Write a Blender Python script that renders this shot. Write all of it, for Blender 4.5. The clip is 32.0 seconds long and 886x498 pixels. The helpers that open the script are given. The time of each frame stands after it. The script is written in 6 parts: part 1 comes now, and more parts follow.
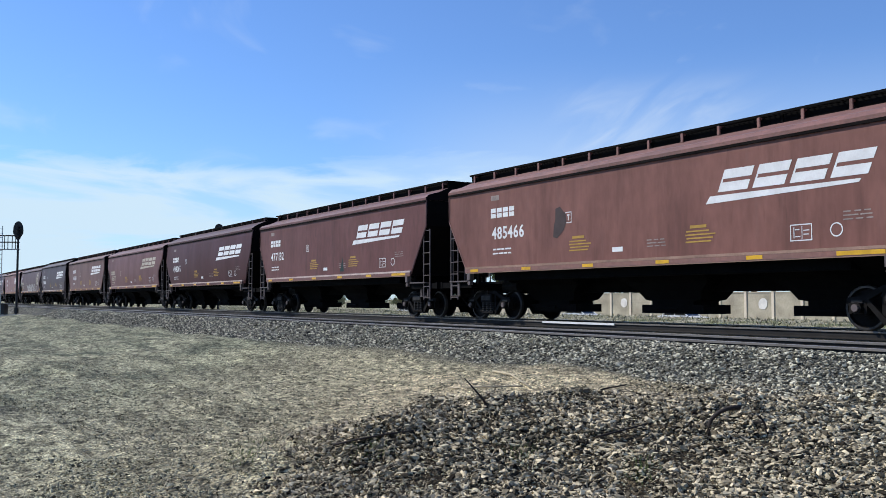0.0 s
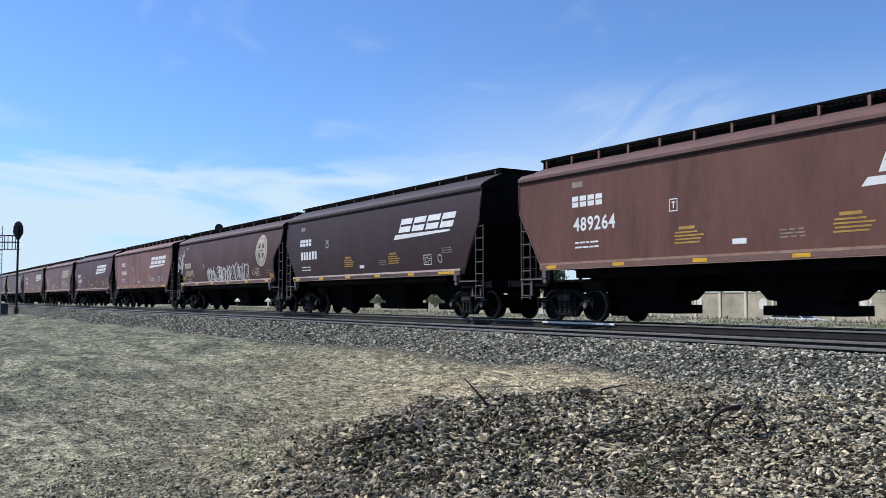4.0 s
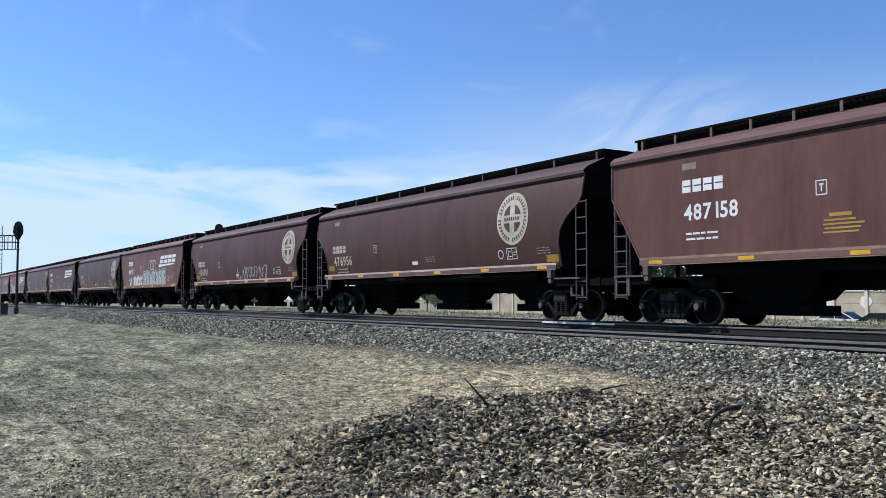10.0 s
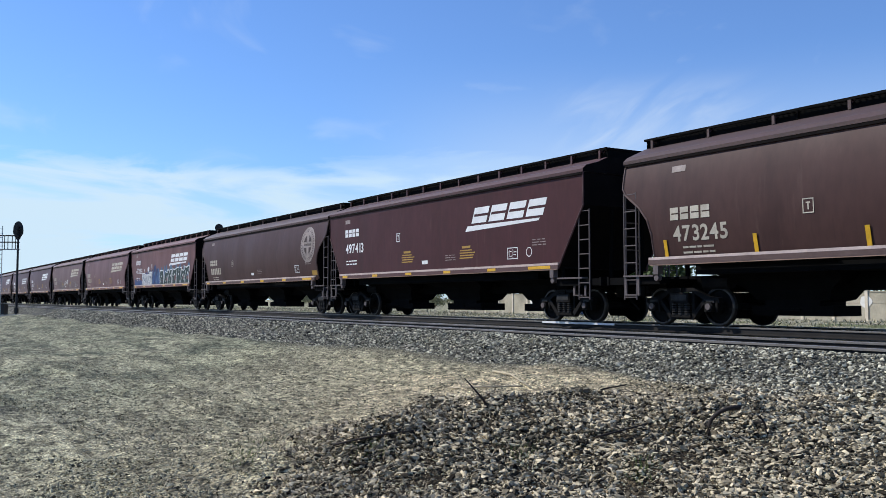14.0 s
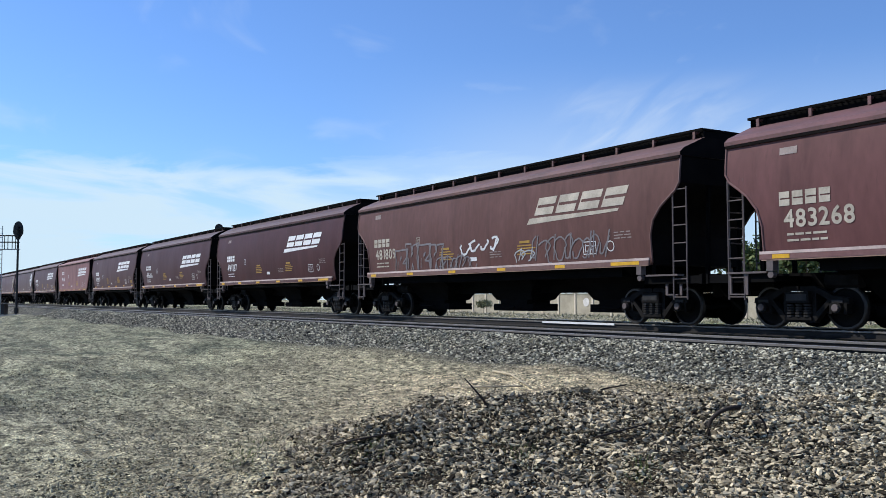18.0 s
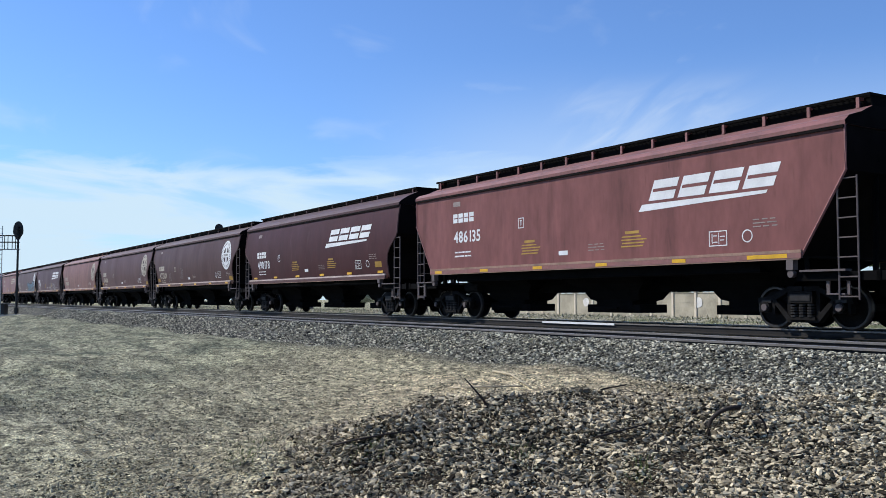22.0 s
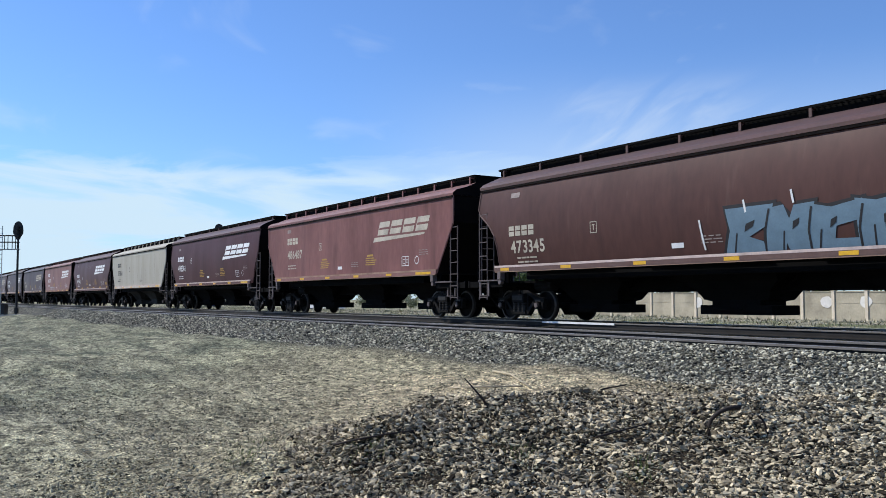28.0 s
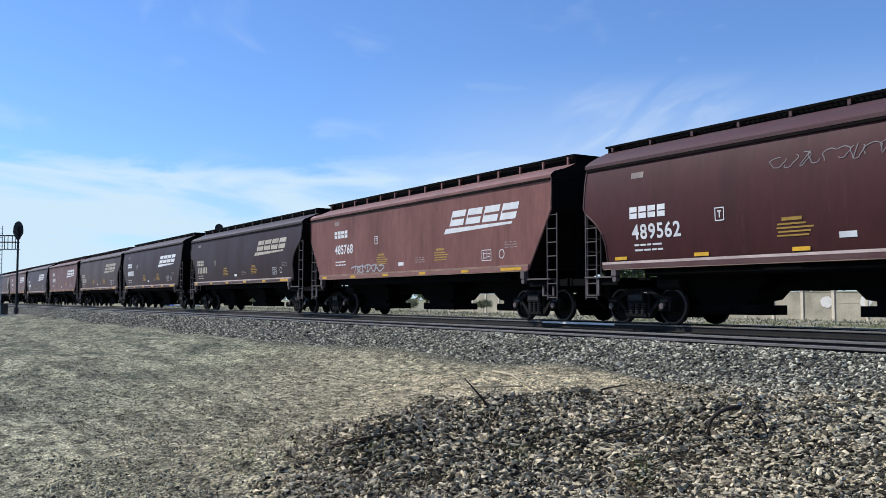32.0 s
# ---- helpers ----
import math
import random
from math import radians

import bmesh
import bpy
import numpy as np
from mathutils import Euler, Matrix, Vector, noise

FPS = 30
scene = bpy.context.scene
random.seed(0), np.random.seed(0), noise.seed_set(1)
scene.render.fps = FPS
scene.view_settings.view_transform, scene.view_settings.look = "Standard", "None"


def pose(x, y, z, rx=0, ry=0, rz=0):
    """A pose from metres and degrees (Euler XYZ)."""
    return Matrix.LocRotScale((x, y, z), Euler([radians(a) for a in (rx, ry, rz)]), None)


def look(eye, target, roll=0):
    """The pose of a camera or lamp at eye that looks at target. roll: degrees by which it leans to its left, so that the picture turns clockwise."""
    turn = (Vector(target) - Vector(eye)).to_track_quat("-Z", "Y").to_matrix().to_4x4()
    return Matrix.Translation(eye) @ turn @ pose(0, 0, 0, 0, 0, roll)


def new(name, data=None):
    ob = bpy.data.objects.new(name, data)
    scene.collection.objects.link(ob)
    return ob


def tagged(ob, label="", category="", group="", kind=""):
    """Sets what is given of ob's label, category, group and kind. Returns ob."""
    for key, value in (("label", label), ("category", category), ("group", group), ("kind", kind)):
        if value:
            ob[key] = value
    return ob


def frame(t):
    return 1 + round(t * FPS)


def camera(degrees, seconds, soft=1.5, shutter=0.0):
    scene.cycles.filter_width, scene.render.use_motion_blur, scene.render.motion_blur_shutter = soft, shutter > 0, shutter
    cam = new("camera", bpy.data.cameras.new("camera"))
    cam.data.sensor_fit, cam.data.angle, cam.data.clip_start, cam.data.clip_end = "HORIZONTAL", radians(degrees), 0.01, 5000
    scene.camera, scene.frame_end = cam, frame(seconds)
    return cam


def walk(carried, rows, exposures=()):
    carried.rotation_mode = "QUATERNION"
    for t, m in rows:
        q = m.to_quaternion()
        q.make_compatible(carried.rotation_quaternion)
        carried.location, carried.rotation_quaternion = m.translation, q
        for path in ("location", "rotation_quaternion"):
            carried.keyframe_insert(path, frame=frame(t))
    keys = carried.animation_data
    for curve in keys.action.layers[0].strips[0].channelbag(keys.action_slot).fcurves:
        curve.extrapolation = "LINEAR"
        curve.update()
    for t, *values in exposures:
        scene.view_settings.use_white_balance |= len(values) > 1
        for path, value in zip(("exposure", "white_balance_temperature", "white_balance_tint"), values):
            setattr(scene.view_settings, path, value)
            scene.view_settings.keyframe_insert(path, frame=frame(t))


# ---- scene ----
# World: rail tops lie at z = 0, the tracks run along x, the train rolls towards +x, y grows away from the camera.
EYE = (0.0, 0.0, 0.63)
TRACK_ANGLE = 31.9
PITCH, ROLL = 3.18, 0.0
cam = camera(52.2, 32.0, soft=0.65)
_a, _p = radians(TRACK_ANGLE), radians(PITCH)
AIM = (EYE[0] - math.cos(_a) * math.cos(_p), EYE[1] + math.sin(_a) * math.cos(_p), EYE[2] + math.sin(_p))
walk(cam, [(0.0, look(EYE, AIM, ROLL)), (32.0, look(EYE, AIM, ROLL))], exposures=[(0.0, 0.0), (32.0, 0.0)])

# ---- world, sun ----
SUN_TO = Vector((-0.58, -0.46, 0.67)).normalized()
sun_data = bpy.data.lights.new("sun", "SUN")
sun_data.energy, sun_data.angle, sun_data.color = 4.6, radians(0.5), (1.0, 0.965, 0.915)
sun = new("sun", sun_data)
sun.matrix_world = look((0, 0, 60), Vector((0, 0, 60)) - SUN_TO)


def build_world():
    world = bpy.data.worlds.new("sky")
    scene.world = world
    world.use_nodes = True
    nt = world.node_tree
    n, l = nt.nodes, nt.links
    n.clear()
    out, bg = n.new("ShaderNodeOutputWorld"), n.new("ShaderNodeBackground")
    sky = n.new("ShaderNodeTexSky")
    sky.sky_type, sky.sun_disc = "NISHITA", False
    sky.sun_elevation = math.asin(SUN_TO.z)
    sky.sun_rotation = math.atan2(SUN_TO.x, SUN_TO.y)
    sky.air_density, sky.dust_density, sky.ozone_density = 1.0, 0.3, 3.0
    geo = n.new("ShaderNodeTexCoord")
    sep = n.new("ShaderNodeSeparateXYZ")
    l.new(geo.outputs["Generated"], sep.inputs[0])
    # thin cloud streaks: a stretched noise, thick towards the horizon
    mp = n.new("ShaderNodeMapping")
    mp.inputs["Scale"].default_value = (2.2, 2.2, 13.0)
    mp.inputs["Rotation"].default_value = (0.03, -0.04, 0.3)
    mp.inputs["Location"].default_value = (0.35, 0.2, 3.1)
    l.new(geo.outputs["Generated"], mp.inputs[0])
    nz = n.new("ShaderNodeTexNoise")
    nz.inputs["Scale"].default_value, nz.inputs["Detail"].default_value = 1.7, 7.0
    nz.inputs["Roughness"].default_value, nz.inputs["Distortion"].default_value = 0.55, 0.6
    l.new(mp.outputs[0], nz.inputs["Vector"])
    def ranged(v, a, c, lo=0.0, hi=1.0):
        t = n.new("ShaderNodeMapRange")
        t.interpolation_type = "SMOOTHSTEP"
        t.inputs["From Min"].default_value, t.inputs["From Max"].default_value = a, c
        t.inputs["To Min"].default_value, t.inputs["To Max"].default_value = lo, hi
        l.new(v, t.inputs["Value"])
        return t.outputs[0]

    def calc(op, a, c):
        t = n.new("ShaderNodeMath")
        t.operation = op
        for k, v in ((0, a), (1, c)):
            if isinstance(v, float):
                t.inputs[k].default_value = v
            else:
                l.new(v, t.inputs[k])
        return t.outputs[0]
    # a low cloud bank in the west with a ragged top, haze down to the horizon
    east = calc("ADD", calc("MULTIPLY", sep.outputs[0], 0.528), calc("MULTIPLY", sep.outputs[1], 0.849))
    top = calc("ADD", sep.outputs[2], calc("MULTIPLY", calc("SUBTRACT", nz.outputs[0], 0.5), 0.15))
    bank = calc("MULTIPLY", ranged(top, 0.150, 0.132), ranged(east, 0.30, 0.04, 0.12, 0.97))
    bank = calc("MULTIPLY", bank, ranged(nz.outputs[0], 0.38, 0.56, 0.25, 1.0))
    haze = calc("MULTIPLY", ranged(sep.outputs[2], 0.12, 0.0), 0.38)
    cover = calc("MAXIMUM", bank, haze)
    mix = n.new("ShaderNodeMix")
    mix.data_type = "RGBA"
    l.new(cover, mix.inputs["Factor"])
    tint = n.new("ShaderNodeMix")
    tint.data_type, tint.blend_type = "RGBA", "MULTIPLY"
    tint.inputs["Factor"].default_value = 1.0
    tint.inputs["B"].default_value = (0.69, 0.94, 1.33, 1)
    l.new(sky.outputs[0], tint.inputs["A"])
    # faint high wisps
    mp2 = n.new("ShaderNodeMapping")
    mp2.inputs["Scale"].default_value = (5.0, 5.0, 9.0)
    mp2.inputs["Rotation"].default_value = (0.5, 0.35, 0.9)
    l.new(geo.outputs["Generated"], mp2.inputs[0])
    nz2 = n.new("ShaderNodeTexNoise")
    nz2.inputs["Scale"].default_value, nz2.inputs["Detail"].default_value, nz2.inputs["Distortion"].default_value = 1.3, 6.0, 0.8
    l.new(mp2.outputs[0], nz2.inputs["Vector"])
    wisp = n.new("ShaderNodeMapRange")
    wisp.interpolation_type = "SMOOTHSTEP"
    wisp.inputs["From Min"].default_value, wisp.inputs["From Max"].default_value, wisp.inputs["To Max"].default_value = 0.55, 0.82, 0.22
    l.new(nz2.outputs[0], wisp.inputs["Value"])
    mixw = n.new("ShaderNodeMix")
    mixw.data_type = "RGBA"
    # a fan of streaks higher up in the east
    mp3 = n.new("ShaderNodeCombineXYZ")
    l.new(calc("SUBTRACT", calc("MULTIPLY", sep.outputs[2], 19.0), calc("MULTIPLY", east, 12.0)), mp3.inputs[0])
    l.new(calc("ADD", calc("MULTIPLY", east, 4.0), calc("MULTIPLY", sep.outputs[2], 3.0)), mp3.inputs[1])
    nz3 = n.new("ShaderNodeTexNoise")
    nz3.inputs["Scale"].default_value, nz3.inputs["Detail"].default_value, nz3.inputs["Distortion"].default_value = 1.6, 6.0, 0.9
    l.new(mp3.outputs[0], nz3.inputs["Vector"])
    fan = calc("MULTIPLY", calc("MULTIPLY", ranged(sep.outputs[2], 0.135, 0.175), ranged(sep.outputs[2], 0.245, 0.20)), calc("MULTIPLY", ranged(east, 0.10, 0.17), ranged(east, 0.36, 0.28)))
    fan = calc("MULTIPLY", calc("MULTIPLY", fan, ranged(nz3.outputs[0], 0.36, 0.72)), 0.25)
    # a thin even veil that thickens to the east
    fan = calc("ADD", fan, calc("MULTIPLY", ranged(east, -0.45, 0.2), 0.02))
    fan = calc("ADD", fan, calc("MULTIPLY", calc("MULTIPLY", ranged(sep.outputs[2], 0.27, 0.10), ranged(east, -0.15, 0.12)), 0.36))
    l.new(calc("MAXIMUM", wisp.outputs[0], fan), mixw.inputs["Factor"])
    l.new(tint.outputs["Result"], mixw.inputs["A"])
    mixw.inputs["B"].default_value = (6.4, 7.2, 8.0, 1)
    l.new(mixw.outputs["Result"], mix.inputs["A"])
    mix.inputs["B"].default_value = (5.2, 6.7, 7.9, 1)
    bg.inputs["Strength"].default_value = 0.122
    l.new(mix.outputs["Result"], bg.inputs[0])
    l.new(bg.outputs[0], out.inputs[0])


build_world()


# ---- materials ----
def material(name, color, rough=0.7, metal=0.0, vary=0.25, scale=3.0, fine=40.0, bump=0.15, dist=0.01,
             stretch=(1, 1, 1), tint=None, own=False, spec=0.4):
    """A procedural surface: base colour with stains at two scales, roughness and fine relief. own: colour of the object."""
    m = bpy.data.materials.new(name)
    m.use_nodes = True
    nt = m.node_tree
    n, l = nt.nodes, nt.links
    b = n["Principled BSDF"]
    co = n.new("ShaderNodeTexCoord")
    info = n.new("ShaderNodeObjectInfo")
    off = n.new("ShaderNodeVectorMath")
    off.operation = "MULTIPLY_ADD"
    off.inputs[1].default_value = (37, 37, 37)
    comb = n.new("ShaderNodeCombineXYZ")
    for k in range(3):
        l.new(info.outputs["Random"], comb.inputs[k])
    mp = n.new("ShaderNodeMapping")
    mp.inputs["Scale"].default_value = stretch
    l.new(co.outputs["Object"], mp.inputs[0])
    l.new(comb.outputs[0], off.inputs[0])
    l.new(mp.outputs[0], off.inputs[2])
    big, small = n.new("ShaderNodeTexNoise"), n.new("ShaderNodeTexNoise")
    big.inputs["Scale"].default_value, big.inputs["Detail"].default_value = scale, 5
    small.inputs["Scale"].default_value, small.inputs["Detail"].default_value = fine, 3
    l.new(off.outputs[0], big.inputs["Vector"])
    l.new(off.outputs[0], small.inputs["Vector"])
    mix = n.new("ShaderNodeMix")
    mix.data_type, mix.blend_type = "RGBA", "MIX"
    cr = n.new("ShaderNodeMapRange")
    cr.inputs["From Min"].default_value, cr.inputs["From Max"].default_value = 0.35, 0.7
    l.new(big.outputs[0], cr.inputs["Value"])
    l.new(cr.outputs[0], mix.inputs["Factor"])
    if own:
        l.new(info.outputs["Color"], mix.inputs["A"])
        dk = n.new("ShaderNodeMix")
        dk.data_type, dk.blend_type = "RGBA", "MIX"
        dk.inputs["Factor"].default_value = vary
        l.new(info.outputs["Color"], dk.inputs["A"])
        dk.inputs["B"].default_value = (*(tint or color), 1)
        l.new(dk.outputs["Result"], mix.inputs["B"])
    else:
        mix.inputs["A"].default_value = (*color, 1)
        t = tint or tuple(c * (1 - vary) for c in color)
        mix.inputs["B"].default_value = (*t, 1)
    mul = n.new("ShaderNodeMix")
    mul.data_type, mul.blend_type = "RGBA", "MULTIPLY"
    mul.inputs["Factor"].default_value = min(1.0, vary * 1.6)
    gr = n.new("ShaderNodeMapRange")
    gr.inputs["To Min"].default_value, gr.inputs["To Max"].default_value = 0.55, 1.35
    l.new(small.outputs[0], gr.inputs["Value"])
    l.new(mix.outputs["Result"], mul.inputs["A"])
    l.new(gr.outputs[0], mul.inputs["B"])
    l.new(mul.outputs["Result"], b.inputs["Base Color"])
    rr = n.new("ShaderNodeMapRange")
    rr.inputs["To Min"].default_value, rr.inputs["To Max"].default_value = max(0.05, rough - 0.12), min(1, rough + 0.12)
    l.new(big.outputs[0], rr.inputs["Value"])
    l.new(rr.outputs[0], b.inputs["Roughness"])
    b.inputs["Metallic"].default_value = metal
    b.inputs["Specular IOR Level"].default_value = spec
    if bump:
        bp = n.new("ShaderNodeBump")
        bp.inputs["Strength"].default_value, bp.inputs["Distance"].default_value = bump, dist
        l.new(small.outputs[0], bp.inputs["Height"])
        l.new(bp.outputs[0], b.inputs["Normal"])
    return m


M_PAINT = material("car_paint", (0.1, 0.035, 0.03), 0.52, vary=0.36, scale=0.9, fine=7, bump=0.04, stretch=(0.9, 0.9, 0.35),
                   tint=(0.040, 0.016, 0.015), own=True, spec=0.15)


def dusty(m, weight, tint):
    """A film of dust that shows at low angles."""
    b = m.node_tree.nodes["Principled BSDF"]
    b.inputs["Sheen Weight"].default_value, b.inputs["Sheen Roughness"].default_value = weight, 0.22
    b.inputs["Sheen Tint"].default_value = (*tint, 1)


def weather(m, light, dark):
    """Runs of dust and soot down the painted sheets, sparse and uneven."""
    n, l = m.node_tree.nodes, m.node_tree.links
    b = n["Principled BSDF"]
    src = b.inputs["Base Color"].links[0].from_socket
    co, info = n.new("ShaderNodeTexCoord"), n.new("ShaderNodeObjectInfo")
    mp = n.new("ShaderNodeMapping")
    mp.inputs["Scale"].default_value = (4.0, 4.0, 0.5)
    l.new(co.outputs["Object"], mp.inputs[0])
    add = n.new("ShaderNodeVectorMath")
    l.new(mp.outputs[0], add.inputs[0])
    mul = n.new("ShaderNodeMath")
    mul.operation = "MULTIPLY"
    mul.inputs[1].default_value = 61.0
    l.new(info.outputs["Random"], mul.inputs[0])
    l.new(mul.outputs[0], add.inputs[1])
    for low, high, colour, amount, scale in ((0.60, 0.78, light, 0.16, 1.0), (0.52, 0.70, dark, 0.36, 0.37), (0.60, 0.74, dark, 0.28, 2.3)):
        nz, mr, mix = n.new("ShaderNodeTexNoise"), n.new("ShaderNodeMapRange"), n.new("ShaderNodeMix")
        nz.inputs["Scale"].default_value, nz.inputs["Detail"].default_value, nz.inputs["Roughness"].default_value = scale, 7, 0.62
        l.new(add.outputs[0], nz.inputs["Vector"])
        mr.inputs["From Min"].default_value, mr.inputs["From Max"].default_value, mr.inputs["To Max"].default_value = low, high, amount
        l.new(nz.outputs[0], mr.inputs["Value"])
        mix.data_type = "RGBA"
        l.new(mr.outputs[0], mix.inputs["Factor"])
        l.new(src, mix.inputs["A"])
        mix.inputs["B"].default_value = (*colour, 1)
        src = mix.outputs["Result"]
    l.new(src, b.inputs["Base Color"])


weather(M_PAINT, (0.22, 0.15, 0.13), (0.026, 0.014, 0.013))
M_ROOF = material("roof_paint", (0.1, 0.05, 0.045), 0.6, vary=0.5, scale=1.5, fine=14, bump=0.08, own=True, tint=(0.055, 0.036, 0.034))
dusty(M_PAINT, 0.45, (0.80, 0.74, 0.77))
dusty(M_ROOF, 0.3, (0.80, 0.76, 0.78))
M_SILL = material("dusty_sill", (0.2, 0.12, 0.1), 0.7, vary=0.4, scale=1.2, fine=12, own=True, tint=(0.15, 0.105, 0.09))
# top flange of the sill, the sun it catches put into its pale colour
M_STRIPE = material("sunlit_sill_edge", (0.60, 0.47, 0.42), 0.7, vary=0.35, scale=2.0, fine=18)
M_DULLSTRIPE = material("dirty_sill_edge", (0.34, 0.21, 0.15), 0.75, vary=0.4, scale=2.0, fine=18)
M_WHITE = material("white_lettering", (0.78, 0.78, 0.76), 0.6, vary=0.16, scale=2.5, fine=25)
M_CREAM = material("faded_cream_lettering", (0.54, 0.48, 0.38), 0.7, vary=0.35, scale=2.0, fine=22)
M_GHOST = material("worn_grey_lettering", (0.33, 0.27, 0.24), 0.7, vary=0.4, scale=3.0, fine=22)
M_DARKPRINT = material("dark_lettering", (0.03, 0.03, 0.035), 0.6, vary=0.2)
M_YELLOW = material("reflective_yellow", (0.75, 0.42, 0.02), 0.45, vary=0.25, scale=4, fine=30)
M_OCHRE = material("dirty_yellow_panel", (0.42, 0.24, 0.03), 0.55, vary=0.35, scale=4, fine=30)
M_ORANGE = material("orange_print", (0.46, 0.27, 0.045), 0.6, vary=0.3, scale=4, fine=30)
# underbody steels, grimy and worn, kept near black to hold the shade there
M_BLACK = material("shade_black_steel", (0.0050, 0.0048, 0.0048), 0.9, vary=0.35, scale=2, fine=20, bump=0.2, spec=0.06)
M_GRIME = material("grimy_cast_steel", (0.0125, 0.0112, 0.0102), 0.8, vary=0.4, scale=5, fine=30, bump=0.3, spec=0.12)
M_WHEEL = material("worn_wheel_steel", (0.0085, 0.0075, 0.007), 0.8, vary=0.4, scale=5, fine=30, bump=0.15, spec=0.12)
M_LADDER = material("ladder_steel", (0.125, 0.098, 0.092), 0.6, vary=0.3, scale=5, fine=30)
M_RAIL = material("rusty_rail", (0.014, 0.0115, 0.010), 0.75, metal=0.2, vary=0.35, scale=3, fine=60)
M_RAILSIDE = material("worn_rail_head_side", (0.20, 0.18, 0.16), 0.5, metal=0.3, vary=0.3, scale=3, fine=40)
M_RAILTOP = material("polished_rail_head", (0.62, 0.62, 0.62), 0.48, metal=0.9, vary=0.15)
M_TIE = material("weathered_tie", (0.17, 0.145, 0.115), 0.9, vary=0.4, scale=4, fine=50, bump=0.4)
M_WALL = material("painted_block_wall", (0.49, 0.43, 0.30), 0.85, vary=0.35, scale=0.7, fine=8, bump=0.2)
M_PILASTER = material("pale_pilaster", (0.72, 0.62, 0.45), 0.85, vary=0.15, scale=2, fine=20)
M_SIGNAL = material("black_signal_paint", (0.012, 0.012, 0.014), 0.5, vary=0.2)
M_GALV = material("galvanised_steel", (0.42, 0.44, 0.46), 0.45, metal=0.7, vary=0.2)
M_CONCRETE = material("concrete", (0.42, 0.41, 0.38), 0.9, vary=0.25, scale=2, fine=25, bump=0.2)
# the grey car's paint, darkened for the shade beneath it
M_GREYSHADE = material("shaded_grey_paint", (0.035, 0.034, 0.031), 0.85, vary=0.4, scale=1.2, fine=12, spec=0.15)
M_GREYPAINT = material("light_grey_car_paint", (0.400, 0.372, 0.300), 0.6, vary=0.10, scale=0.8, fine=8, bump=0.04, stretch=(0.9, 0.9, 0.3), tint=(0.33, 0.30, 0.235))
M_ASPHALT = material("street_asphalt", (0.06, 0.06, 0.062), 0.9, vary=0.25, scale=1, fine=30, bump=0.2)


# ---- mesh helpers ----
def mesh_of(bm, name, mat, smooth=False):
    me = bpy.data.meshes.new(name)
    bmesh.ops.recalc_face_normals(bm, faces=bm.faces)
    bm.to_mesh(me)
    bm.free()
    for m in (mat if isinstance(mat, (list, tuple)) else [mat]):
        me.materials.append(m)
    if smooth:
        me.shade_smooth()
    return me


def part(name, bm, mat, parent, label="", smooth=False):
    ob = new(name, mesh_of(bm, name, mat, smooth) if isinstance(bm, bmesh.types.BMesh) else bm)
    ob.parent = parent
    if label:
        tagged(ob, label)
    return ob


def box(bm, x0, x1, y0, y1, z0, z1, mi=0):
    vs = [bm.verts.new((x, y, z)) for x in (x0, x1) for y in (y0, y1) for z in (z0, z1)]
    for f in ((0, 1, 3, 2), (4, 6, 7, 5), (0, 4, 5, 1), (2, 3, 7, 6), (0, 2, 6, 4), (1, 5, 7, 3)):
        bm.faces.new([vs[i] for i in f]).material_index = mi
    return vs


def boxes(*rows):
    bm = bmesh.new()
    for r in rows:
        box(bm, *r)
    return bm


def rod(bm, a, b, r=0.02, seg=6, r2=None, mi=0):
    a, b = Vector(a), Vector(b)
    d = (b - a)
    q = d.to_track_quat("Z", "Y").to_matrix()
    rings = []
    for p, rr in ((a, r), (b, r if r2 is None else r2)):
        rings.append([bm.verts.new(p + q @ Vector((rr * math.cos(t), rr * math.sin(t), 0)))
                      for t in [2 * math.pi * k / seg for k in range(seg)]])
    for k in range(seg):
        bm.faces.new((rings[0][k], rings[0][(k + 1) % seg], rings[1][(k + 1) % seg], rings[1][k])).material_index = mi
    bm.faces.new(rings[0][::-1]).material_index = mi
    bm.faces.new(rings[1]).material_index = mi


def tube(bm, pts, r0, r1, seg=7):
    """One closed tube along the points, its radius going from r0 to r1."""
    pts = [Vector(p) for p in pts]
    rings = []
    for i, p in enumerate(pts):
        d = pts[min(i + 1, len(pts) - 1)] - pts[max(i - 1, 0)]
        q = d.to_track_quat("Z", "Y").to_matrix()
        r = r0 + (r1 - r0) * i / (len(pts) - 1)
        rings.append([bm.verts.new(p + q @ Vector((r * math.cos(2 * math.pi * k / seg), r * math.sin(2 * math.pi * k / seg), 0))) for k in range(seg)])
    for a, b in zip(rings, rings[1:]):
        for k in range(seg):
            bm.faces.new((a[k], a[(k + 1) % seg], b[(k + 1) % seg], b[k]))
    bm.faces.new(rings[0][::-1]), bm.faces.new(rings[-1])


def prism(bm, outline, y0, y1, mi=0):
    """Extrudes an outline of (x, z) from y0 to y1."""
    a = [bm.verts.new((x, y0, z)) for x, z in outline]
    b = [bm.verts.new((x, y1, z)) for x, z in outline]
    n = len(a)
    for i in range(n):
        bm.faces.new((a[i], a[(i + 1) % n], b[(i + 1) % n], b[i])).material_index = mi
    bm.faces.new(a).material_index = mi
    bm.faces.new(b[::-1]).material_index = mi


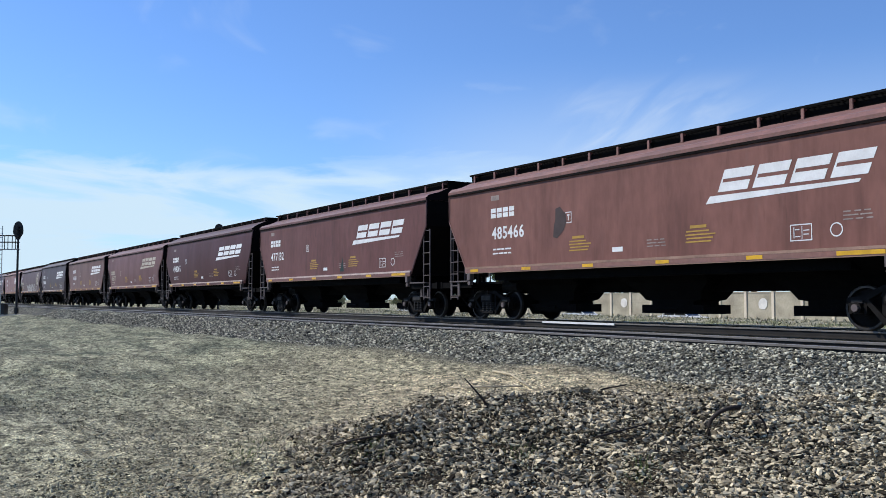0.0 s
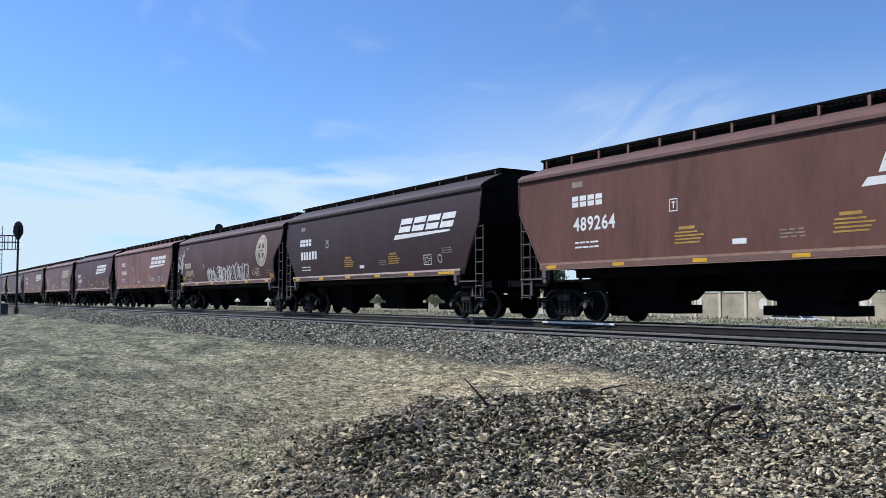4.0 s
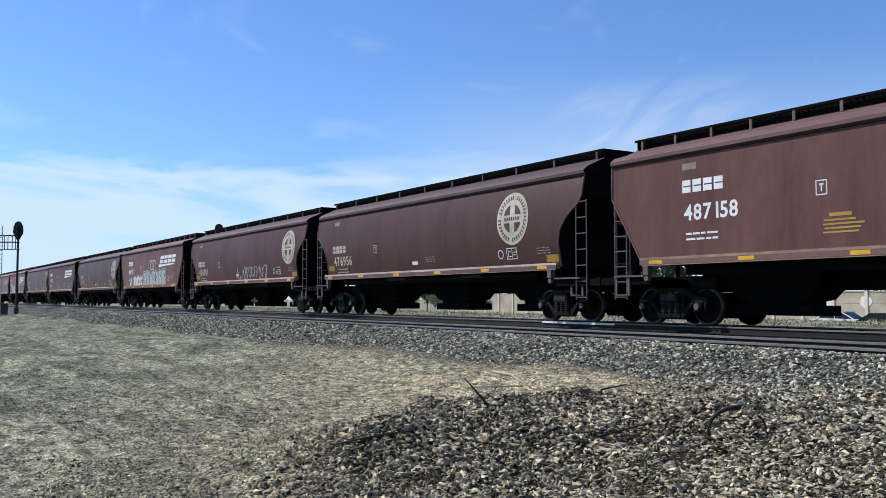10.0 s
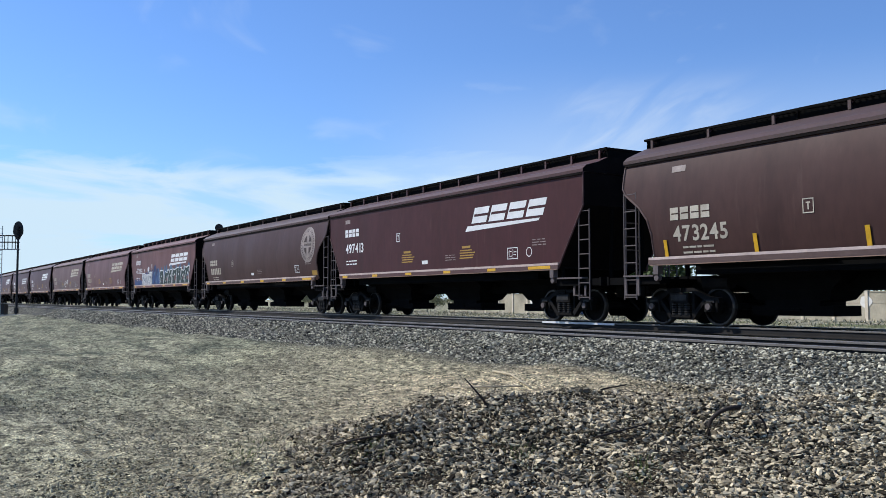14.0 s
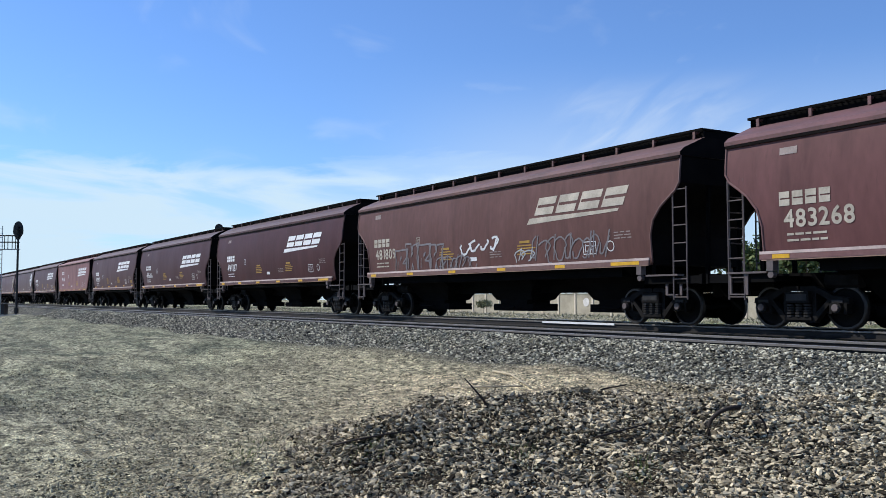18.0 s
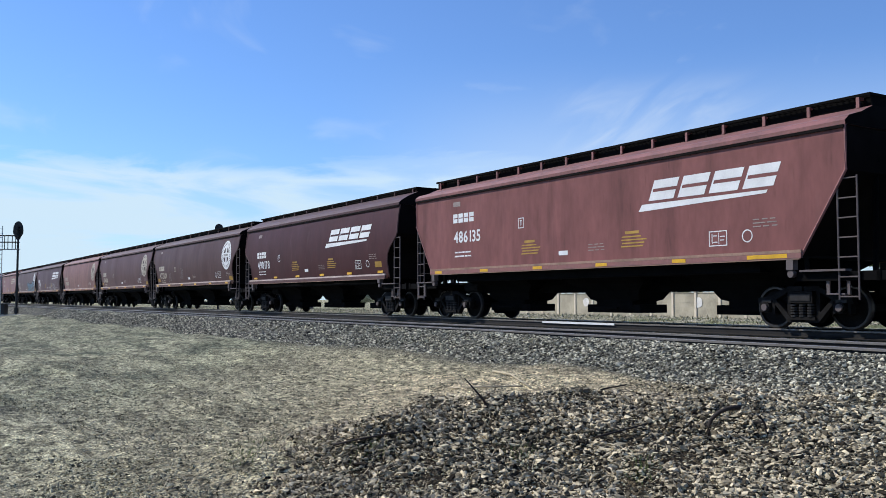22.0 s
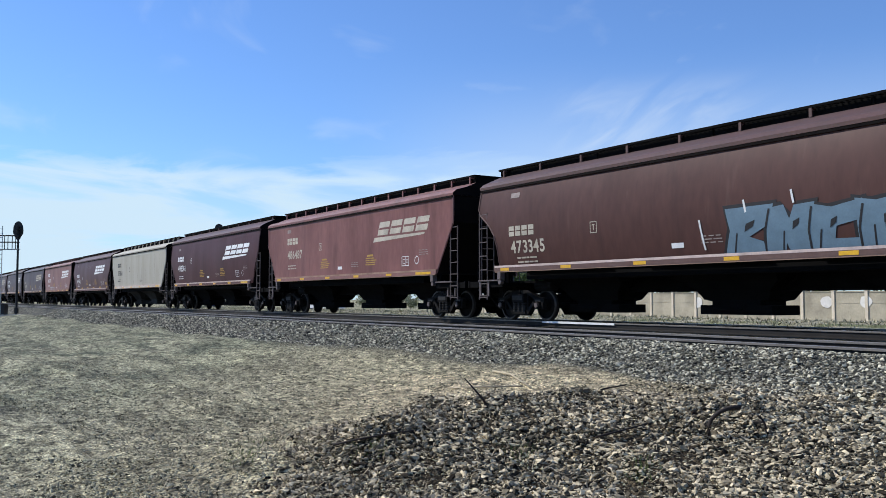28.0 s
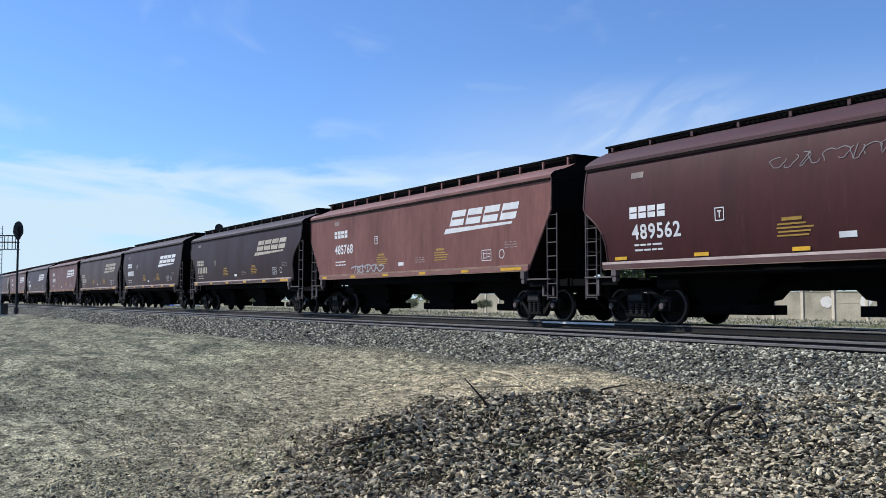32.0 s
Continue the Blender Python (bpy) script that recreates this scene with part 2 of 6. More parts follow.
def lathe(bm, profile, seg=20, axis="y", mi=0):
    """Turns a profile of (radius, height) round an axis through the origin."""
    rings = []
    for r, h in profile:
        ring = []
        for k in range(seg):
            t = 2 * math.pi * k / seg
            c, s = r * math.cos(t), r * math.sin(t)
            ring.append(bm.verts.new((c, h, s) if axis == "y" else (c, s, h)))
        rings.append(ring)
    for i in range(len(rings) - 1):
        for k in range(seg):
            bm.faces.new((rings[i][k], rings[i][(k + 1) % seg], rings[i + 1][(k + 1) % seg], rings[i + 1][k])).material_index = mi
    bm.faces.new(rings[0]).material_index = mi
    bm.faces.new(rings[-1][::-1]).material_index = mi


# ---- ground ----
def lattice(x, y, scale, seed):
    """Smooth value noise on arrays, 0 to 1."""
    x, y = np.asarray(x) * scale, np.asarray(y) * scale
    xi, yi = np.floor(x), np.floor(y)
    fx, fy = x - xi, y - yi
    fx, fy = fx * fx * (3 - 2 * fx), fy * fy * (3 - 2 * fy)

    def corner(a, b):
        v = np.sin(a * 127.1 + b * 311.7 + seed * 74.7) * 43758.5453
        return v - np.floor(v)
    return ((corner(xi, yi) * (1 - fx) + corner(xi + 1, yi) * fx) * (1 - fy)
            + (corner(xi, yi + 1) * (1 - fx) + corner(xi + 1, yi + 1) * fx) * fy)


def step(a, b, v):
    t = np.clip((v - a) / (b - a), 0, 1)
    return t * t * (3 - 2 * t)


NEAR_Y, TRAIN_Y = 11.6, 17.3
MOUND = ((-6.9, 4.3, 2.3, 1.0, 0.36), (-6.2, 6.4, 2.6, 1.0, 0.30), (-3.4, 6.6, 2.4, 1.2, 0.22))


def height(x, y):
    x, y = np.asarray(x, float), np.asarray(y, float)
    z = -0.87 + 0.42 * step(4.0, 9.4, y) + 0.25 * step(9.0, 9.9, y) + 0.125 * step(9.7, 10.3, y) * (1 - step(10.74, 11.0, y))
    z = z - 0.07 * step(13.0, 14.0, y) * (1 - step(14.9, 15.9, y))
    z = z - 0.28 * step(19.2, 20.6, y) + 0.14 * step(29.0, 35.0, y) - 1.41 * step(37.0, 46.0, y)
    near = 1 - step(10.0, 10.4, y)
    ca, sa = math.cos(_a), math.sin(_a)
    for mx, my, lr, ld, hh in MOUND:
        f = -(x - mx) * ca + (y - my) * sa
        r = (x - mx) * sa + (y - my) * ca
        z = z + hh * np.exp(-(r / lr) ** 2 - (f / ld) ** 2) * (0.75 + 0.5 * lattice(x, y, 1.6, 5))
    z = z + near * (0.10 * (lattice(x, y, 0.45, 1) - 0.5) + 0.05 * (lattice(x, y, 1.7, 2) - 0.5) + 0.034 * (lattice(x, y, 5, 3) - 0.5) + 0.11 * (lattice(x * 0.22, y, 2.6, 7) - 0.5))
    z = z + (1 - near) * 0.03 * (lattice(x, y, 3, 4) - 0.5)
    return z


def ground_material():
    m = bpy.data.materials.new("yard_ground")
    m.use_nodes = True
    nt = m.node_tree
    n, l = nt.nodes, nt.links
    b = n["Principled BSDF"]
    co = n.new("ShaderNodeTexCoord")
    sep = n.new("ShaderNodeSeparateXYZ")
    l.new(co.outputs["Object"], sep.inputs[0])

    def noise_of(scale, detail=4, rough=0.55, src=None):
        t = n.new("ShaderNodeTexNoise")
        t.inputs["Scale"].default_value, t.inputs["Detail"].default_value, t.inputs["Roughness"].default_value = scale, detail, rough
        l.new(src or co.outputs["Object"], t.inputs["Vector"])
        return t.outputs[0]

    def ranged(v, a, c, lo=0.0, hi=1.0):
        t = n.new("ShaderNodeMapRange")
        t.interpolation_type = "SMOOTHSTEP"
        t.inputs["From Min"].default_value, t.inputs["From Max"].default_value = a, c
        t.inputs["To Min"].default_value, t.inputs["To Max"].default_value = lo, hi
        l.new(v, t.inputs["Value"])
        return t.outputs[0]

    def blend(f, a, c, kind="MIX"):
        t = n.new("ShaderNodeMix")
        t.data_type, t.blend_type = "RGBA", kind
        if isinstance(f, float):
            t.inputs["Factor"].default_value = f
        else:
            l.new(f, t.inputs["Factor"])
        for key, v in (("A", a), ("B", c)):
            if isinstance(v, tuple):
                t.inputs[key].default_value = (*v, 1)
            else:
                l.new(v, t.inputs[key])
        return t.outputs["Result"]

    def math_of(op, a, c):
        t = n.new("ShaderNodeMath")
        t.operation = op
        for k, v in ((0, a), (1, c)):
            if isinstance(v, float):
                t.inputs[k].default_value = v
            else:
                l.new(v, t.inputs[k])
        return t.outputs[0]

    # wheel ruts, their shading drawn in colour, and drifts of fines run along the tracks
    mp = n.new("ShaderNodeMapping")
    mp.inputs["Scale"].default_value = (0.25, 1.0, 1.0)
    mp.inputs["Rotation"].default_value = (0, 0, 0.12)
    l.new(co.outputs["Object"], mp.inputs[0])
    drift = noise_of(1.3, 5, 0.6, mp.outputs[0])
    wide = noise_of(0.35, 4)
    across_raw = math_of("ADD", math_of("MULTIPLY", sep.outputs[0], 0.528), math_of("MULTIPLY", sep.outputs[1], 0.849))
    along_raw = math_of("ADD", math_of("MULTIPLY", sep.outputs[0], -0.849), math_of("MULTIPLY", sep.outputs[1], 0.528))
    dirt = blend(ranged(drift, 0.40, 0.60), (0.392, 0.380, 0.242), (0.138, 0.145, 0.096))
    # paler and warmer dust towards the heap, grey-green fines elsewhere
    warm = math_of("MULTIPLY", ranged(across_raw, -6.5, -1.0), ranged(along_raw, 30.0, 15.0))
    dirt = blend(math_of("MULTIPLY", ranged(wide, 0.45, 0.62), 0.45), dirt, (0.395, 0.365, 0.243))
    dirt = blend(math_of("MULTIPLY", warm, 0.55), dirt, (0.520, 0.432, 0.270))
    dirt = blend(math_of("MULTIPLY", ranged(along_raw, 20.0, 34.0), 0.4), dirt, (0.190, 0.190, 0.130))
    # a bare tan patch behind the heap
    tan = math_of("MULTIPLY", math_of("MULTIPLY", ranged(along_raw, 9.2, 10.0), ranged(along_raw, 16.0, 12.5)), math_of("MULTIPLY", ranged(across_raw, -2.6, 0.2), ranged(across_raw, 3.6, 2.4)))
    dirt = blend(math_of("MULTIPLY", tan, 0.55), dirt, (0.700, 0.560, 0.345))
    # gravel and ballast beds darkened for the shade in the gaps between stones
    gravel = blend(ranged(noise_of(2.0), 0.4, 0.65), (0.060, 0.053, 0.036), (0.120, 0.103, 0.066))
    ballast = blend(ranged(noise_of(3.0), 0.35, 0.7), (0.085, 0.082, 0.066), (0.165, 0.157, 0.122))
    edge = math_of("ADD", sep.outputs[1], math_of("MULTIPLY", wide, 1.4))
    on_ballast = math_of("MULTIPLY", ranged(edge, 9.0, 9.9), ranged(sep.outputs[1], 21.5, 20.0))
    # the gravel heap and the spread of gravel east of it, turned with the yard's edge
    across = math_of("ADD", math_of("ADD", math_of("MULTIPLY", sep.outputs[0], 0.528), math_of("MULTIPLY", sep.outputs[1], 0.849)), math_of("MULTIPLY", drift, 1.6))
    along = math_of("ADD", math_of("ADD", math_of("MULTIPLY", sep.outputs[0], -0.849), math_of("MULTIPLY", sep.outputs[1], 0.528)), math_of("MULTIPLY", drift, 1.2))
    heap = math_of("MULTIPLY", math_of("MULTIPLY", ranged(across, -0.55, -0.25), ranged(along, 10.15, 9.85)), ranged(along, 2.0, 4.5))
    on_gravel = math_of("MAXIMUM", heap, ranged(across, 2.7, 4.8))
    # brown soil, darkened so the gaps between clods look shaded
    soil = blend(ranged(noise_of(2.6), 0.35, 0.65), (0.030, 0.023, 0.014), (0.085, 0.065, 0.038))
    col = blend(on_gravel, dirt, gravel)
    col = blend(math_of("MULTIPLY", heap, ranged(across, 4.2, 2.6)), col, soil)
    col = blend(on_ballast, col, ballast)
    beyond = ranged(sep.outputs[1], 20.5, 22.5)
    field = blend(ranged(noise_of(0.6, 6), 0.4, 0.62), (0.42, 0.37, 0.26), (0.19, 0.20, 0.09))
    col = blend(beyond, col, field)
    vor = n.new("ShaderNodeTexVoronoi")
    vor.inputs["Scale"].default_value = 26.0
    l.new(co.outputs["Object"], vor.inputs["Vector"])
    shade = n.new("ShaderNodeSeparateColor")
    l.new(vor.outputs["Color"], shade.inputs[0])
    stone = ranged(shade.outputs[0], 0.0, 1.0, 0.30, 1.70)
    rough_stone = math_of("MAXIMUM", on_ballast, math_of("MULTIPLY", on_gravel, 0.8))
    amount = math_of("ADD", math_of("MULTIPLY", rough_stone, 0.6), 0.35)
    col = blend(amount, col, blend(1.0, col, stone, "MULTIPLY"))
    # fine drawn-out streaks of darker grit over the bare dirt
    mp2 = n.new("ShaderNodeMapping")
    mp2.inputs["Scale"].default_value = (0.30, 1.0, 1.0)
    mp2.inputs["Rotation"].default_value = (0, 0, -0.10)
    l.new(co.outputs["Object"], mp2.inputs[0])
    streak = noise_of(9.0, 6, 0.72, mp2.outputs[0])
    bare = math_of("SUBTRACT", 1.0, rough_stone)
    col = blend(math_of("MULTIPLY", bare, 0.9), col, blend(1.0, col, ranged(streak, 0.38, 0.60, 0.50, 1.35), "MULTIPLY"))
    # broken crust a hand's width across: hollows shaded dark, raised flakes lit pale, in the colour
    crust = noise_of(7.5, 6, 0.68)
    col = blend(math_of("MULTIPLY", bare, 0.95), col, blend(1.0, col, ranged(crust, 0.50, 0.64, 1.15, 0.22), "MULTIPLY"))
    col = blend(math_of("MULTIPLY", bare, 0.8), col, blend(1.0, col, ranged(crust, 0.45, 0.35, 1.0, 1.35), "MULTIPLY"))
    # broader patches of darker and of paler ground
    broad = noise_of(1.9, 6, 0.6)
    col = blend(math_of("MULTIPLY", bare, 0.9), col, blend(1.0, col, ranged(broad, 0.52, 0.64, 1.0, 0.60), "MULTIPLY"))
    col = blend(math_of("MULTIPLY", bare, 0.8), col, blend(1.0, col, ranged(broad, 0.46, 0.36, 1.0, 1.18), "MULTIPLY"))
    grain = noise_of(60.0, 4, 0.7)
    col = blend(0.75, col, ranged(grain, 0.36, 0.64, 0.24, 1.85), "MULTIPLY")
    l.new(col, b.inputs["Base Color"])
    b.inputs["Roughness"].default_value = 0.95
    b.inputs["Specular IOR Level"].default_value = 0.15
    hgt = math_of("ADD", math_of("MULTIPLY", vor.outputs["Distance"], -1.0), math_of("ADD", math_of("MULTIPLY", grain, 0.8), math_of("ADD", math_of("MULTIPLY", streak, 0.9), math_of("MULTIPLY", crust, -1.6))))
    bp = n.new("ShaderNodeBump")
    bp.inputs["Strength"].default_value, bp.inputs["Distance"].default_value = 1.0, 0.05
    l.new(hgt, bp.inputs["Height"])
    l.new(bp.outputs[0], b.inputs["Normal"])
    return m


def spaced(*spans):
    out = []
    for a, b, d in spans:
        out.append(np.arange(a, b, d))
    return np.concatenate(out + [np.array([spans[-1][1]])])


def quick_mesh(name, verts, faces, mats, smooth=False, index=None):
    """A mesh from arrays of corners and of faces with one number of corners each."""
    me = bpy.data.meshes.new(name)
    verts, faces = np.asarray(verts, np.float32), np.asarray(faces, np.int32)
    k = faces.shape[1]
    me.vertices.add(len(verts))
    me.vertices.foreach_set("co", verts.ravel())
    me.loops.add(faces.size)
    me.loops.foreach_set("vertex_index", faces.ravel())
    me.polygons.add(len(faces))
    me.polygons.foreach_set("loop_start", np.arange(0, faces.size, k, dtype=np.int32))
    if index is not None:
        me.polygons.foreach_set("material_index", np.asarray(index, np.int32))
    for m in mats:
        me.materials.append(m)
    me.polygons.foreach_set("use_smooth", np.full(len(faces), smooth))
    me.update(calc_edges=True)
    me.validate()
    return me


def build_ground():
    xs = spaced((-2600, -600, 250), (-600, -200, 40), (-200, -60, 3), (-60, -24, 0.8), (-24, 3, 0.13), (3, 30, 1.5), (30, 200, 17), (200, 2600, 300))
    ys = spaced((-2600, -200, 300), (-200, -20, 15), (-20, 2, 1.1), (2, 11, 0.13), (11, 22, 0.35), (22, 80, 3), (80, 300, 20), (300, 2600, 230))
    gx, gy = np.meshgrid(xs, ys, indexing="ij")
    gz = height(gx, gy)
    v = np.stack([gx, gy, gz], -1).reshape(-1, 3)
    ny = len(ys)
    i, j = np.meshgrid(np.arange(len(xs) - 1), np.arange(ny - 1), indexing="ij")
    a = (i * ny + j).ravel()
    f = np.stack([a, a + ny, a + ny + 1, a + 1], -1)
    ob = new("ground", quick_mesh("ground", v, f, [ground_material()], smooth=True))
    tagged(ob, "bare tan dirt and grey gravel yard beside the tracks", "ground", kind="structure")


build_ground()

ICO = np.array([(0, 0, 1), (0.894, 0, 0.447), (0.276, 0.851, 0.447), (-0.724, 0.526, 0.447), (-0.724, -0.526, 0.447), (0.276, -0.851, 0.447),
                (0.724, 0.526, -0.447), (-0.276, 0.851, -0.447), (-0.894, 0, -0.447), (-0.276, -0.851, -0.447), (0.724, -0.526, -0.447), (0, 0, -1)])
ICO_F = np.array([(0, 1, 2), (0, 2, 3), (0, 3, 4), (0, 4, 5), (0, 5, 1), (1, 6, 2), (2, 7, 3), (3, 8, 4), (4, 9, 5), (5, 10, 1),
                  (1, 10, 6), (2, 6, 7), (3, 7, 8), (4, 8, 9), (5, 9, 10), (6, 11, 7), (7, 11, 8), (8, 11, 9), (9, 11, 10), (10, 11, 6)])


def stone_material(name, a, c, bias=1.0):
    m = bpy.data.materials.new(name)
    m.use_nodes = True
    n, l = m.node_tree.nodes, m.node_tree.links
    b = n["Principled BSDF"]
    geo = n.new("ShaderNodeNewGeometry")
    ramp = n.new("ShaderNodeMix")
    ramp.data_type = "RGBA"
    ramp.inputs["A"].default_value, ramp.inputs["B"].default_value = (*a, 1), (*c, 1)
    power = n.new("ShaderNodeMath")
    power.operation = "POWER"
    power.inputs[1].default_value = bias
    l.new(geo.outputs["Random Per Island"], power.inputs[0])
    l.new(power.outputs[0], ramp.inputs["Factor"])
    nz = n.new("ShaderNodeTexNoise")
    nz.inputs["Scale"].default_value = 90
    mul = n.new("ShaderNodeMix")
    mul.data_type, mul.blend_type = "RGBA", "MULTIPLY"
    mul.inputs["Factor"].default_value = 0.6
    mr = n.new("ShaderNodeMapRange")
    mr.inputs["To Min"].default_value, mr.inputs["To Max"].default_value = 0.5, 1.45
    l.new(nz.outputs[0], mr.inputs["Value"])
    l.new(ramp.outputs["Result"], mul.inputs["A"])
    l.new(mr.outputs[0], mul.inputs["B"])
    l.new(mul.outputs["Result"], b.inputs["Base Color"])
    b.inputs["Roughness"].default_value = 0.9
    b.inputs["Specular IOR Level"].default_value = 0.2
    return m


OCT = np.array([(1, 0, 0), (0, 1, 0), (-1, 0, 0), (0, -1, 0), (0, 0, 1), (0, 0, -1)], float)
OCT_F = np.array([(0, 1, 4), (1, 2, 4), (2, 3, 4), (3, 0, 4), (1, 0, 5), (2, 1, 5), (3, 2, 5), (0, 3, 5)])


def scatter(name, label, px, py, size_lo, size_hi, mat, seed, sink=0.25, crude=False, ragged_by=0.0):
    rng = np.random.default_rng(seed)
    k = len(px)
    ico, ico_f = (OCT, OCT_F) if crude else (ICO, ICO_F)
    nv = len(ico)
    size = size_lo + (size_hi - size_lo) * rng.random(k) ** 2.0
    shape = 0.5 + 0.8 * rng.random((k, nv, 1))
    squash = np.stack([0.8 + 0.5 * rng.random(k), 0.7 + 0.4 * rng.random(k), 0.45 + 0.35 * rng.random(k)], -1)
    # ragged_by: lumps drawn out and torn rather than rounded
    shape = 0.9 + (shape - 0.9) * (1 + ragged_by)
    squash = squash * np.stack([1 + ragged_by * rng.random(k) * 1.1, 1 - 0.3 * ragged_by * rng.random(k), 1 + 0.2 * ragged_by * rng.random(k)], -1)
    p = ico[None] * shape * squash[:, None, :]
    ang, lean = rng.random(k) * 6.283, (rng.random(k) - 0.5) * 0.9
    ca, sa, cl, sl = np.cos(ang), np.sin(ang), np.cos(lean), np.sin(lean)
    x, y, z = p[..., 0], p[..., 1], p[..., 2]
    x, z = x * cl[:, None] - z * sl[:, None], x * sl[:, None] + z * cl[:, None]
    x, y = x * ca[:, None] - y * sa[:, None], x * sa[:, None] + y * ca[:, None]
    v = np.stack([x, y, z], -1) * size[:, None, None]
    v += np.stack([px, py, height(px, py) + size * sink], -1)[:, None, :]
    f = ico_f[None] + (np.arange(k) * nv)[:, None, None]
    ob = new(name, quick_mesh(name, v.reshape(-1, 3), f.reshape(-1, 3), [mat]))
    return tagged(ob, label, "gravel", kind="stuff")


M_GRAVEL = stone_material("mixed_gravel", (0.030, 0.025, 0.016), (0.74, 0.63, 0.41), 1.6)
M_BALLAST = stone_material("grey_ballast", (0.034, 0.032, 0.025), (0.80, 0.74, 0.545), 1.9)
M_HEAP = stone_material("heap_stones", (0.014, 0.010, 0.006), (0.80, 0.67, 0.44), 1.55)
M_CLOD = stone_material("dry_clods", (0.07, 0.065, 0.045), (0.30, 0.26, 0.163))
M_FINES = stone_material("small_tan_stones", (0.050, 0.048, 0.032), (0.62, 0.56, 0.355), 1.2)


def build_stones():
    rng = np.random.default_rng(3)
    ca, sa = math.cos(_a), math.sin(_a)
    # the heap and the gravel round it
    n = 105000
    r, f = rng.normal(0.9, 2.3, n), rng.uniform(5.6, 12.5, n)
    x, y = -f * ca + r * sa, f * sa + r * ca
    wob = lattice(x, y, 1.2, 9)
    keep = (((r > -1.9 + 1.0 * wob) & (f < 9.0 + 1.0 * wob)) | (r > 2.2 + 1.2 * wob)) & (y < 9.3) & (r < 8.0)
    keep &= rng.random(n) < np.clip(1.5 - 0.115 * f, 0.1, 1)
    keep &= (rng.random(n) < 0.45) | (r > 2.2)
    pale = keep & ((r > 2.4 + 1.4 * wob) | (rng.random(n) < 0.12))
    dark = keep & ~pale
    scatter("heap_gravel", "dark brown soil clods and gravel of the low heap", x[dark], y[dark], 0.006, 0.020, M_HEAP, 16, ragged_by=0.6)
    scatter("gravel", "coarse grey beige gravel beside the heap", x[pale], y[pale], 0.009, 0.034, M_GRAVEL, 11)
    # rough clods of turned soil, thickest along the crest of the heap
    n = 62000
    r, f = rng.normal(0.7, 1.9, n), np.where(np.arange(n) % 3 > 0, rng.uniform(5.6, 9.9, n), rng.normal(8.9, 0.6, n))
    x, y = -f * ca + r * sa, f * sa + r * ca
    wob = lattice(x, y, 1.2, 9)
    keep = (r > -1.75 + 1.0 * wob) & (f < 9.15 + 1.0 * wob) & (r < 3.6 + 1.2 * wob) & (lattice(x, y, 6.0, 33) > 0.28)
    scatter("soil_clods", "rough brown clods of turned soil on the heap", x[keep], y[keep], 0.007, 0.027, M_HEAP, 17, 0.5, ragged_by=0.8)
    n = 44000
    x, y = -3 - 17 * rng.random(n) ** 1.2, 10.78 - 4.3 * rng.random(n) ** 1.25
    keep = (y > 8.5 + 0.8 * lattice(x, y, 0.9, 8)) | ((x > -7.5) & (rng.random(n) < 0.8))
    scatter("ballast_stones", "loose grey ballast stones on the track shoulder", x[keep], y[keep], 0.012, 0.034, M_BALLAST, 12, ragged_by=0.3)
    n = 14000
    x, y = -20 - 45 * rng.random(n), rng.uniform(8.7, 10.78, n)
    scatter("ballast_stones", "loose grey ballast stones along the far shoulder", x, y, 0.025, 0.055, M_BALLAST, 13, 0.25, True)
    n = 80000
    r, f = rng.uniform(-9, 3, n), 5.8 + 17 * rng.random(n) ** 1.5
    x, y = -f * ca + r * sa, f * sa + r * ca
    scatter("small_stones", "small tan stones strewn over the dirt", x, y, 0.006, 0.024, M_FINES, 14, 0.1, True)
    # clods and crusts of dirt, flat and drawn out along the ruts
    n = 3600
    r, f = rng.uniform(-16, 3, n), 6.0 + 26 * rng.random(n) ** 1.5
    x, y = -f * ca + r * sa, f * sa + r * ca
    keep = (y < 9.2) & (y > -4) & ((r < -2.6) | (f > 12.5)) & (r < 1.0) & (lattice(x * 0.35, y, 1.1, 21) > 0.5)
    scatter("dirt_clods", "flat dry clods of dirt along the ruts", x[keep], y[keep], 0.012, 0.042, M_CLOD, 15, -0.05)


build_stones()


